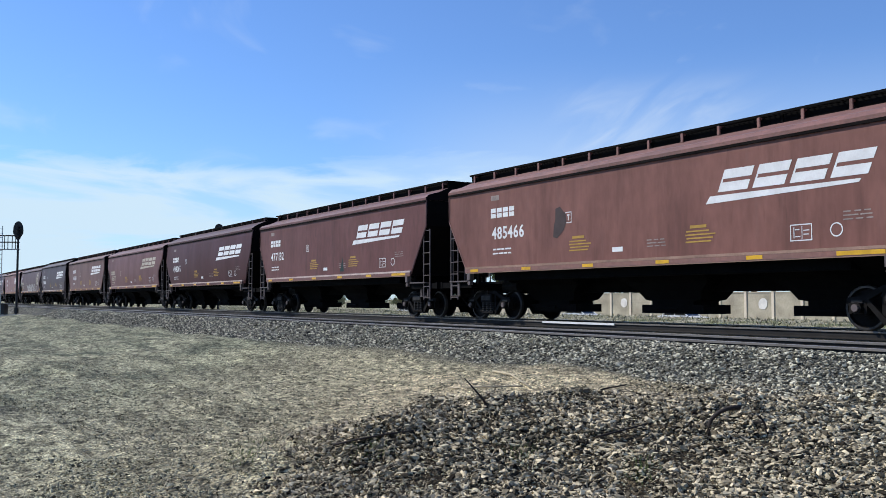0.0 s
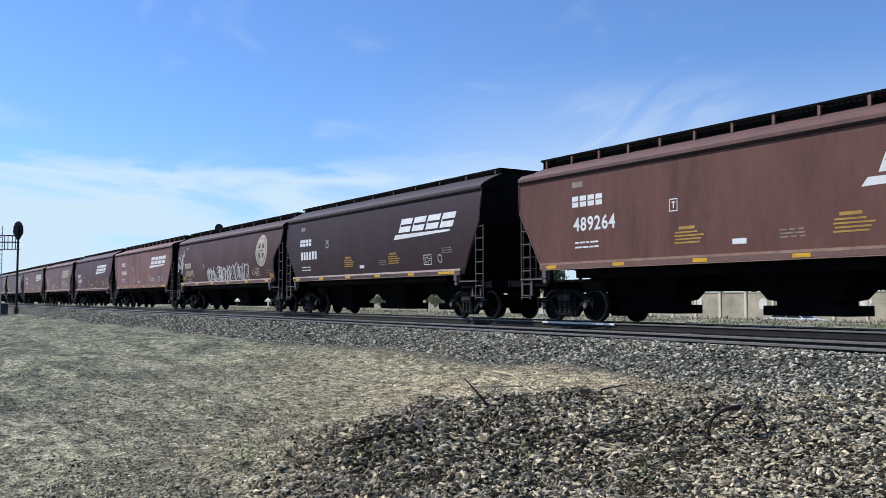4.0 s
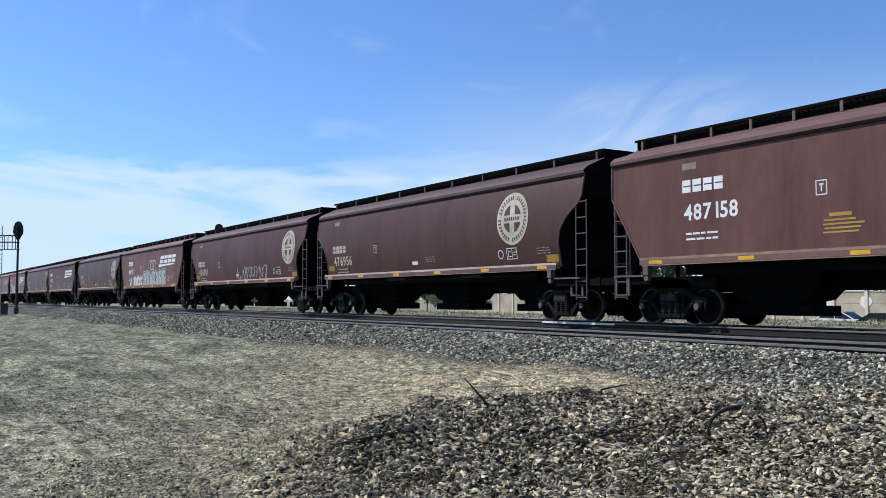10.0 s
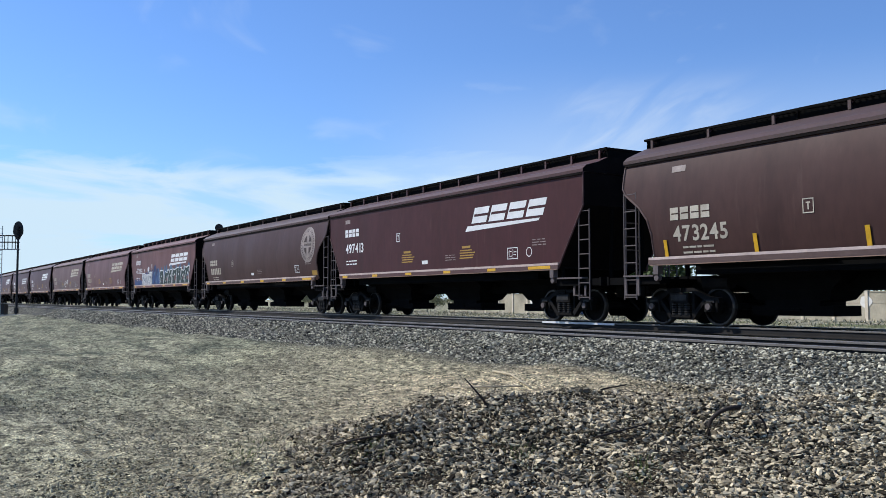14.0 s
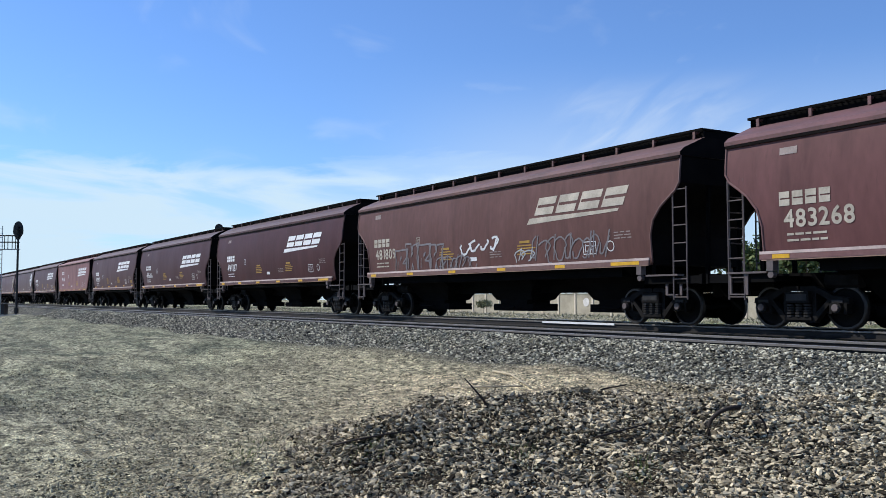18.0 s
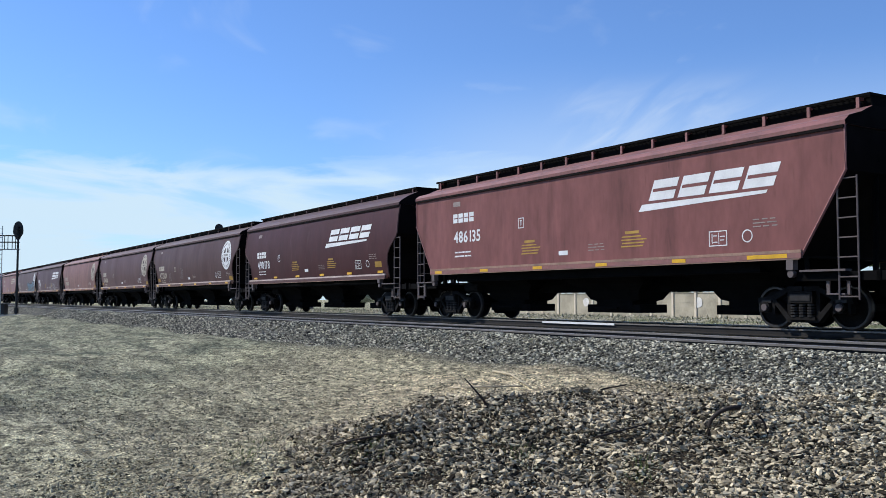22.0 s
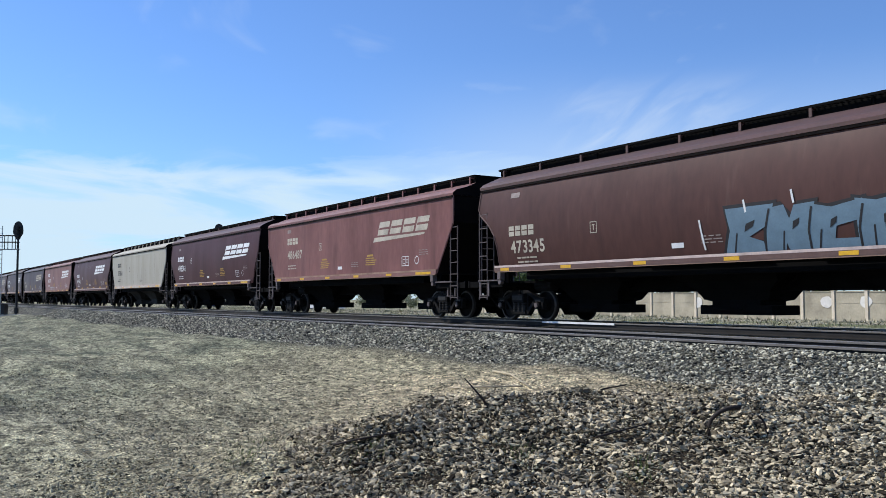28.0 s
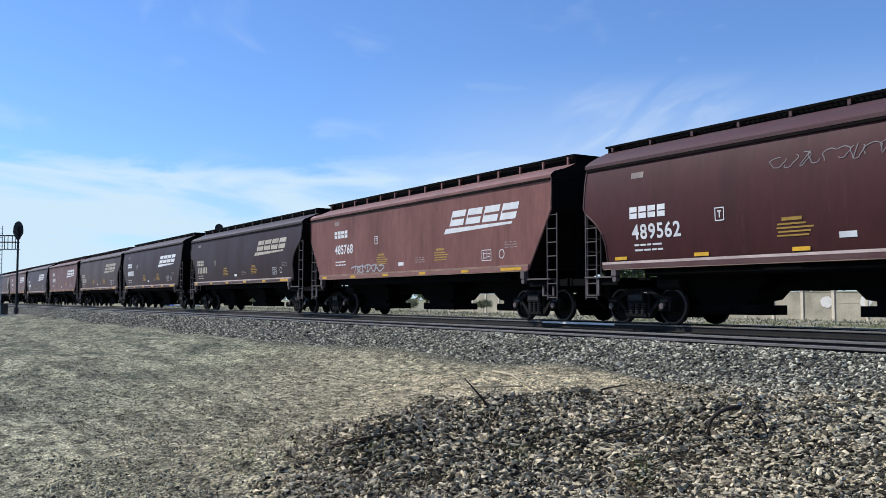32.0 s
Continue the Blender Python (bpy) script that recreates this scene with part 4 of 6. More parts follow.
def medallion_mesh(mat):
    """A round badge: pale disc, a cross in a ring, bars for the lettering round the rim."""
    bm = bmesh.new()
    R = 0.77

    def ring(r0, r1, a0, a1, y, mi, seg):
        for i in range(seg):
            t0, t1 = a0 + (a1 - a0) * i / seg, a0 + (a1 - a0) * (i + 1) / seg
            p = [(r0, t0), (r1, t0), (r1, t1), (r0, t1)]
            bm.faces.new([bm.verts.new((r * math.cos(t), y, r * math.sin(t))) for r, t in p]).material_index = mi
    for q in range(6):
        ring(max(0.001, R * q / 6), R * (q + 1) / 6, 0, 2 * math.pi, 0.0, 0, 40)
    for sx, sz in ((1, 1), (-1, 1), (-1, -1), (1, -1)):
        arc = [(0.42 * math.cos(t), 0.42 * math.sin(t)) for t in [radians(17 + 56 * u / 6) for u in range(7)]]
        for p, q in zip(arc, arc[1:]):
            bm.faces.new([bm.verts.new((sx * x, -0.010, sz * z)) for x, z in ((0.125, 0.125), p, q)]).material_index = 1
    k = 36
    for i in range(k):
        if i in (8, 17, 26):
            continue
        a = 2 * math.pi * i / k
        ring(0.57, 0.68, a, a + 0.055, -0.008, 1, 1)
        ring(0.57, 0.59, a + 0.055, a + 0.11, -0.008, 1, 1)
    for i in range(7):
        x = -0.37 + i * 0.107
        bm.faces.new([bm.verts.new((x + dx, -0.009, z)) for dx, z in ((0, -0.05), (0.05, -0.05), (0.05, 0.05), (0, 0.05))]).material_index = 1
    for v in bm.verts:
        v.co.y += bow(KINDS["arched"], 2.99 + v.co.z)[0]
    me = bpy.data.meshes.new("medallion")
    bm.to_mesh(me)
    bm.free()
    me.materials.append(mat)
    me.materials.append(M_PAINTED_GAP)
    return me


M_PAINTED_GAP = material("badge_brown", (0.05, 0.025, 0.022), 0.6, vary=0.3)


def bars_mesh(rows, mat, name="stencil"):
    """Rows of (x0, x1, z0, z1)."""
    bm = bmesh.new()
    for x0, x1, z0, z1 in rows:
        sheet(bm, [(x0, z0), (x1, z0), (x1, z1), (x0, z1)])
    bmesh.ops.remove_doubles(bm, verts=bm.verts, dist=0.001)
    me = bpy.data.meshes.new(name)
    bm.to_mesh(me)
    bm.free()
    me.materials.append(mat)
    return me


def frame_rows(x, z, w, h, t):
    return [(x, x + w, z, z + t), (x, x + w, z + h - t, z + h), (x, x + t, z + t, z + h - t), (x + w - t, x + w, z + t, z + h - t)]


def text_rows(x, z, w, lines, h, gap, seed):
    rng = random.Random(seed)
    out = []
    for i in range(lines):
        a = x
        while a < x + w - 0.05:
            b = min(x + w, a + rng.uniform(0.12, 0.32))
            out.append((a, b, z - i * gap, z - i * gap + h))
            a = b + rng.uniform(0.03, 0.07)
    return out


EMBLEM = {m.name: emblem_meshes(m) for m in (M_WHITE, M_CREAM)}
BADGE = {m.name: medallion_mesh(m) for m in (M_WHITE, M_CREAM, M_GHOST)}
MARK = {m.name: bars_mesh([(0, 0.25, 0, 0.13), (0, 0.25, 0.16, 0.29), (0, 0.03, 0.13, 0.16)], m, "mark_block") for m in (M_WHITE, M_CREAM, M_GHOST, M_DARKPRINT)}
PLAN_BOX = {m.name: bars_mesh(frame_rows(0, 0, 0.26, 0.30, 0.022) + [(0.115, 0.145, 0.07, 0.20), (0.08, 0.18, 0.20, 0.23)], m, "plan_symbol") for m in (M_WHITE, M_CREAM, M_DARKPRINT)}
LOAD_DATA = {m.name: bars_mesh(text_rows(0, 0.16, 0.95, 2, 0.045, 0.125, 4), m, "load_stencil") for m in (M_WHITE, M_CREAM, M_DARKPRINT)}
CONSOL = {m.name: bars_mesh(frame_rows(0, 0, 0.51, 0.34, 0.022) + [(0.08, 0.10, 0.06, 0.28), (0.12, 0.24, 0.08, 0.10), (0.27, 0.285, 0.04, 0.30), (0.31, 0.45, 0.20, 0.22), (0.31, 0.43, 0.12, 0.14), (0.12, 0.22, 0.22, 0.24)], m, "service_panel") for m in (M_WHITE, M_CREAM)}
SMALL = {m.name: bars_mesh(text_rows(0, 0.2, 0.66, 3, 0.026, 0.075, 8), m, "small_stencil") for m in (M_GHOST, M_DARKPRINT)}
WARN = bars_mesh([(0.14, 0.62, 0.36, 0.43), (0.02, 0.70, 0.275, 0.310), (0.0, 0.88, 0.195, 0.230), (0.03, 0.80, 0.115, 0.150), (0.0, 0.76, 0.035, 0.070)], M_ORANGE, "warning_notice")
TAG = bars_mesh([(0, 0.42, 0, 0.15)], M_GHOST, "build_plate")
WTAG = bars_mesh([(0, 0.38, 0, 0.12)], M_WHITE, "white_label")
PANEL = bars_mesh([(0, 0.52, 0, 0.21)], M_OCHRE, "yellow_panel")


def ring_mesh():
    bm = bmesh.new()
    for i in range(20):
        t0, t1 = i * math.pi / 10, (i + 1) * math.pi / 10
        for r0, r1 in ((0.115, 0.14),):
            sheet(bm, [(r * math.cos(t), r * math.sin(t)) for r, t in ((r0, t0), (r1, t0), (r1, t1), (r0, t1))])
    me = bpy.data.meshes.new("test_ring")
    bm.to_mesh(me)
    bm.free()
    me.materials.append(M_WHITE)
    return me


RING = ring_mesh()


# ---- the train ----
RED, BROWN, WINE, DARK, DULL, PLUM, GREY = (0.230, 0.100, 0.083), (0.150, 0.069, 0.059), (0.092, 0.041, 0.036), (0.044, 0.025, 0.025), (0.068, 0.036, 0.030), (0.068, 0.0215, 0.0215), (0.53, 0.50, 0.375)
# kind, paint, number, lettering, badge
CARS = [
    ("straight", BROWN, "", "white", "emblem"), ("straight", DARK, "", "white", "emblem"),
    ("straight", RED, "485466", "white", "emblem"), ("short", BROWN, "477132", "white", "emblem"), ("smooth", PLUM, "498265", "white", "emblem"),
    ("older", BROWN, "483173", "cream", "emblem"), ("straight", BROWN, "489264", "white", "emblem"), ("smooth", DARK, "", "white", "emblem"),
    ("arched", WINE, "476995", "cream", "badge"), ("straight", RED, "486144", "white", "emblem"), ("rounded", PLUM, "489978", "white", "emblem"),
    ("older", BROWN, "482426", "cream", "emblem"), ("straight", BROWN, "487158", "white", "emblem"), ("arched", WINE, "476956", "cream", "badge"),
    ("arched", WINE, "476701", "cream", "badge"), ("straight", BROWN, "487471", "white", "emblem"), ("arched", DULL, "473245", "cream", "ghost"),
    ("short", PLUM, "497413", "white", "emblem"), ("arched", DULL, "", "cream", "ghost"), ("short", BROWN, "477853", "white", "emblem"),
    ("older", BROWN, "483268", "cream", "emblem"), ("older", BROWN, "481809", "cream", "emblem"), ("rounded", PLUM, "491187", "white", "emblem"),
    ("rounded", PLUM, "496166", "white", "emblem"), ("rounded", PLUM, "489997", "white", "emblem"), ("straight", RED, "486135", "white", "emblem"),
    ("rounded", PLUM, "490178", "white", "emblem"), ("arched", WINE, "472589", "cream", "badge"), ("arched", WINE, "474936", "cream", "badge"),
    ("arched", RED, "", "cream", "badge"), ("older", PLUM, "497005", "white", "emblem"), ("arched", WINE, "473345", "cream", "badge"),
    ("straight", RED, "486487", "cream", "emblem"), ("smooth", PLUM, "498361", "white", "emblem"), ("short", GREY, "353863", "dark", ""),
    ("rounded", PLUM, "489562", "white", "emblem"), ("straight", RED, "485768", "white", "emblem"), ("older", DARK, "", "cream", "emblem"),
    ("smooth", DARK, "", "white", "emblem"), ("older", DULL, "", "cream", "emblem"), ("straight", BROWN, "", "white", "emblem"),
    ("rounded", DARK, "", "white", "emblem"), ("straight", BROWN, "", "white", "emblem"), ("arched", DULL, "", "cream", "badge"),
    ("straight", DARK, "", "white", "emblem"), ("older", BROWN, "", "cream", "emblem"), ("straight", BROWN, "", "white", "emblem"),
]
FIRST = 2
# where each car's trailing side edge stands at the start, in metres up the line from the camera's foot
EDGES = [987.0, 1481.4, 1969.2, 2475.8, 2985.5, 3493.6, 4001.8, 4508.0, 4999.4, 5521.8, 6033.7, 6557.0, 7082.9, 7600.6, 8121.4, 8615.3, 9116.9, 9605.0,
         10120.0, 10635.3, 11129.7, 11622.4, 12116.8, 12619.6, 13113.4, 13634.8, 14142.0, 14657.5, 15163.2, 15668.9, 16178.7, 16666.4, 17152.4, 17639.4, 18147.3, 18657.1]
UNIT, FOOT, SPEED = 0.03485, 9.76, 18.324
PRINT = {"white": M_WHITE, "cream": M_CREAM, "dark": M_DARKPRINT}


def start_x(i):
    j = i - FIRST
    if j < 0:
        return FOOT - (EDGES[0] + j * 502) * UNIT
    if j < len(EDGES):
        return FOOT - EDGES[j] * UNIT
    return FOOT - (EDGES[-1] + (j - len(EDGES) + 1) * 505) * UNIT


def colour_word(c):
    return {RED: "red-brown", BROWN: "brown", WINE: "dark maroon", DARK: "dark brown", DULL: "dull brown", PLUM: "wine-coloured", GREY: "light grey"}[c]


MIDDLE = {"emblem_block": 0.48, "emblem_bar": 0.08, "digit": 0.16, "mark_block": 0.15, "plan_symbol": 0.16, "service_panel": 0.17, "warning_notice": 0.18, "test_ring": 0.0}


def decal(name, me, car, k, x, z, label=""):
    """Lays flat lettering on the side sheet, leaning as the sheet leans there."""
    o = part(name, me, None, car, label)
    c = MIDDLE.get(name, 0.1)
    d, lean = (0, 0) if name == "badge" else bow(k, z + c)
    o.location = (x, -SIDE - (0.008 if k["bow"] else 0.005) + d - lean * c, z)
    o.rotation_euler = (-math.atan(lean), 0, 0)
    if name in ("load_stencil", "small_stencil", "warning_notice", "service_panel"):
        tagged(o, kind="stuff")
    return o


def build_car(i):
    kind, paint, number, ink, badge = CARS[i]
    k, g = KINDS[kind], MESHES[kind]
    n, rng = k["n"], random.Random(100 + i)
    car = new("grain_hopper_car")
    what = {"emblem": " with a slanted white emblem", "badge": " with a round pale badge", "ghost": " with a faded round badge", "": " with dark lettering"}[badge]
    tagged(car, "%s covered hopper car%s on rails" % (colour_word(paint), what), "freight car", "cars of the grain train")
    tone = [c * rng.uniform(0.94, 1.06) for c in paint]
    pale = [min(0.8, c * 1.08 + 0.004) for c in tone]

    def coloured(o, c):
        o.color = (*c, 1)
        return o
    shade = "grey_" if paint == GREY else ""
    coloured(part("body", g[shade + "body"], None, car, "%s painted side sheets" % colour_word(paint)), tone)
    coloured(part("roof", g[shade + "roof"], None, car), pale)
    for s in (-1, 1):
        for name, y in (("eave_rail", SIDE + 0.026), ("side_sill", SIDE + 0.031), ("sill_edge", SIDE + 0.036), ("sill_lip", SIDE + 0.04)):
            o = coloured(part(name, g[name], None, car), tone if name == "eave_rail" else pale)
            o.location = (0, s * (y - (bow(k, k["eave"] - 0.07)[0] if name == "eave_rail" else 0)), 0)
        o = part("walkway", g["walkway"], None, car, "dark steel roof walkway grating")
        o.location, o.rotation_euler = ((0, -ROOF_Y, 0), (0, 0, 0)) if s < 0 else ((n, ROOF_Y, 0), (0, 0, math.pi))
        count = int((n - 0.5) / k["post"])
        for q in range(count + 1):
            o = coloured(part("post", g["post"], None, car), pale if s < 0 else tone)
            o.location = (0.25 + (n - 0.5) * q / count, s * ROOF_Y, 0)
            if s > 0:
                o.rotation_euler = (0, 0, math.pi)
        # side ladders in the end cuts, and end ladders beyond them
        for x in (0.04, n - 0.22):
            o = part("side_ladder", g["side_ladder"], None, car)
            o.location = (x, s * (SIDE - 0.03), 0)
        for x, d in ((0, 1), (n, -1)):
            o = coloured(part("corner_bead", g["corner_bead"], None, car), pale)
            o.location, o.scale = (x, s * SIDE, 0), (d, -s, 1)
        for x in (0.06, n - 0.06):
            o = part("side_step", g["side_step"], None, car)
            o.location, o.rotation_euler = (x, s * (SIDE - 0.08), 0), (0, 0, math.pi if x > 2 else 0)
        for x in (0.45, n - 0.9):
            o = part("jacking_pad", g["jacking_pad"], None, car)
            o.location = (x + (0.65 if x < 2 else -0.45), s * (SIDE - 0.02), 0)
    for q in range(4):
        o = coloured(part("hatch", g["hatch"], None, car), tone)
        o.location = (0.35 + q * (n - 0.7) / 4, 0, 0)
    for s, x in ((1, 0), (-1, n)):
        for name in ("end_platform", "end_frame", "end_board"):
            o = part(name, g[name], None, car)
            o.location = (x, 0, 0)
            if s < 0:
                o.rotation_euler = (0, 0, math.pi)
        o = part("end_ladder", g["ladder"], None, car)
        o.location, o.rotation_euler = (x - s * 0.05, s * -1.45, 0), (0, 0, math.pi / 2 * s)
        o = part("coupler", SHARED["coupler"], None, car)
        o.location = (x - s * 0.05, 0, 0)
        if s > 0:
            o.rotation_euler = (0, 0, math.pi)
        bogie = build_bogie(SHARED)
        bogie.parent = car
        bogie.location = (x + s * 1.42, 0, 0)
        axles = [c for c in bogie.children if c.name.startswith("wheelset")]
        FRONT_AXLES.append(axles[0])
        REAR_AXLES.append(axles[1])
    part("center_sill", g["center_sill"], None, car)
    for q, ahead in ((0.21, 0.30), (0.5, 0.25), (0.79, 0.10)):
        o = part("hopper", g[shade + "hopper"], None, car)
        o.location = (n * q + ahead + (0.15 if kind in ("straight", "short", "arched") else 0.0), 0, 0)
    o = part("air_tank", g["air_tank"], None, car)
    o.location = (1.9, -0.75, 1.02)
    # lettering on the side that is seen
    m = PRINT[ink]
    mark, digits = LETTERS[kind][:2]
    if number[:3] in ("477", "497") and kind == "short":
        mark, digits = (mark[0] - 0.88, mark[1]), (digits[0] - 0.88, digits[1])
    if ink == "dark":
        mark, digits = (mark[0] - 0.5, mark[1]), (digits[0] - 0.5, digits[1])
    count = 6
    for q in range(count if number == "473245" else 0):
        o = part("upright_reflector", g["upright_reflector"], None, car, "yellow reflective strip set upright")
        o.location, o.rotation_euler = (1.36 + 2.58 * q, -SIDE - 0.018 + bow(k, 1.85)[0] - 1.85 * bow(k, 1.85)[1], 0), (-math.atan(bow(k, 1.85)[1]), 0, 0)
    high = number in ("489978", "489997", "490178", "489562")
    for q in range(0 if number == "473245" else count):
        last = q == count - 1 and not high and badge != "badge"
        o = part("reflector", g["long_reflector" if last else "reflector"], None, car, "yellow reflective strip")
        o.location = (k["inset"] + 0.3 + (n - 2 * k["inset"] - 1.1) * q / (count - 1) - (0.5 if last else 0), -SIDE - 0.066, 0)
        if high:
            o.location.y, o.location.z = -SIDE - 0.012 + bow(k, 1.68)[0], 0.20
    if badge == "emblem":
        block, bar = EMBLEM["white_lettering" if ink == "white" else "faded_cream_lettering"]
        ex, ez = (LETTERS[kind][2] + 0.35, 2.55) if number == "496166" else (LETTERS[kind][2], 2.75)
        for q in range(4):
            decal("emblem_block", block, car, k, ex + 0.25 + q * 0.93, ez, "slanted emblem block")
        decal("emblem_bar", bar, car, k, ex, ez, "tapered bar under the emblem")
    elif badge:
        mm = M_GHOST if badge == "ghost" and number != "473245" else (M_WHITE if number in ("472589", "473345") else M_CREAM)
        decal("badge", BADGE[mm.name], car, k, n - {"476956": 3.05, "476995": 2.5}.get(number, 1.85), 2.99, "round badge with a cross")
    for q in range(4):
        decal("mark_block", MARK[m.name if not (badge in ("badge", "ghost")) else M_CREAM.name], car, k, mark[0] + q * 0.31, mark[1])
    x = digits[0]
    for ch in number or "------":
        me, w = digit_mesh(ch, 0.35, m)
        decal("digit", me, car, k, x, digits[1])
        x += w
    decal("load_stencil", LOAD_DATA[m.name], car, k, digits[0] + (0.25 if kind == "arched" else 0.05), digits[1] - (0.50 if digits[1] > 2.3 else 0.33))
    decal("plan_symbol", PLAN_BOX[m.name], car, k, *LETTERS[kind][3])
    if ink != "dark":
        decal("build_plate", TAG, car, k, mark[0], 3.60)
        decal("service_panel", CONSOL["white_lettering"], car, k, n - 3.4, 1.80)
        decal("small_stencil", SMALL["worn_grey_lettering"], car, k, n - (1.95 if badge == "badge" else 2.2), 1.86 if badge == "badge" else 2.1)
        decal("white_label", WTAG, car, k, n * 0.47, 1.82)
        if badge == "emblem":
            decal("test_ring", RING, car, k, n - 2.35, 1.98)
        elif badge == "badge":
            decal("test_ring", RING, car, k, n - 3.7, 1.96)
    decal("small_stencil", SMALL["worn_grey_lettering" if ink != "dark" else "dark_lettering"], car, k, 8.9, 1.84)
    if kind in ("straight", "short", "smooth", "rounded", "older") and ink != "dark":
        decal("warning_notice", WARN, car, k, 6.0, 1.88, "orange warning notice in small print")
        decal("warning_notice", WARN, car, k, n * 0.62, 1.88, "orange warning notice in small print")
    if high:
        decal("yellow_panel", PANEL, car, k, n - 1.75, 1.83)
    if kind == "arched":
        if number[:2] == "47" and number[2] not in "3":
            decal("yellow_panel", PANEL, car, k, 1.12, 1.78)
        decal("yellow_panel", PANEL, car, k, n - 1.55, 1.66)
    return car


TRAIN = [build_car(i) for i in range(len(CARS))]


# ---- paint on single cars ----
def flat(name, color, rough=0.6):
    return material(name, color, rough, vary=0.2, scale=3, fine=25, bump=0.05)


G_WHITE, G_SILVER, G_BLUE, G_SKY = flat("white_spray", (0.72, 0.72, 0.70)), flat("silver_spray", (0.42, 0.43, 0.43)), flat("blue_spray", (0.016, 0.055, 0.18)), flat("pale_blue_spray", (0.13, 0.21, 0.27))
G_NAVY, G_DUSK = flat("navy_spray", (0.012, 0.03, 0.11)), flat("grey_blue_spray", (0.06, 0.13, 0.22))
G_BLACK, G_TEAL, G_GREYLINE, G_RUST = flat("black_spray", (0.012, 0.012, 0.014)), flat("dark_green_spray", (0.005, 0.028, 0.023)), flat("dull_grey_spray", (0.20, 0.18, 0.18)), flat("dark_seam", (0.045, 0.026, 0.022))


def paint_mesh(polys, mat, name, low=-9.0, k=None):
    bm = bmesh.new()
    for i, p in enumerate(polys):
        bm.faces.new([bm.verts.new((x, -0.0003 * (i % 10), max(z, low))) for x, z in p])
    if k:
        bend(bm, k, 9.0)
    me = bpy.data.meshes.new(name)
    bm.to_mesh(me)
    bm.free()
    me.materials.append(mat)
    return me


def ribbon(pts, w):
    out = []
    for (x0, z0), (x1, z1) in zip(pts, pts[1:]):
        d = math.hypot(x1 - x0, z1 - z0) or 1
        nx, nz = -(z1 - z0) / d * w / 2, (x1 - x0) / d * w / 2
        ex, ez = (x1 - x0) / d * w * 0.3, (z1 - z0) / d * w * 0.3
        out.append([(x0 + nx - ex, z0 + nz - ez), (x0 - nx - ex, z0 - nz - ez), (x1 - nx + ex, z1 - nz + ez), (x1 + nx + ex, z1 + nz + ez)])
    return out


def scrawl(seed, x0, x1, z0, z1, loops, w):
    """One looping line of spray paint."""
    rng = random.Random(seed)
    out = []
    q = (x1 - x0) / loops
    for i in range(loops):
        cx = x0 + (i + 0.5) * q
        a, b = rng.uniform(0.35, 0.7) * q, rng.uniform(0.32, 0.5) * (z1 - z0)
        ph, turn = rng.uniform(0, 6), rng.choice((1.1, 1.5, 1.8)) * math.pi
        cz = (z0 + z1) / 2 + rng.uniform(-0.12, 0.12) * (z1 - z0)
        sk = rng.uniform(0.1, 0.5)
        pts = []
        for k in range(12):
            t = ph + turn * k / 11
            zz = b * math.sin(t)
            pts.append((cx + a * math.cos(t) * (1 + 0.3 * math.sin(3 * t)) + sk * zz, cz + zz))
        out += ribbon(pts, w)
        if rng.random() < 0.6:
            x = cx + rng.uniform(-0.3, 0.3) * q
            out += ribbon([(x, z0 + 0.05), (x + sk * 0.5, z1)], w)
    return out


def bubble(rng, cx, cz, w, h, grow=0.0):
    pts = []
    n = 11
    ph = rng.uniform(0, 6)
    for k in range(n):
        t = 2 * math.pi * k / n
        r = 1 + 0.22 * math.sin(3 * t + ph) + rng.uniform(-0.08, 0.08)
        c, s = math.cos(t), math.sin(t)
        sq = 1 / max(abs(c), abs(s)) * 0.5 + 0.5
        pts.append((cx + (w / 2 * r * sq) * c + grow * c + 0.18 * h * s * 0.5, cz + (h / 2 * min(r, 1.1) * sq) * s + grow * s))
    return pts


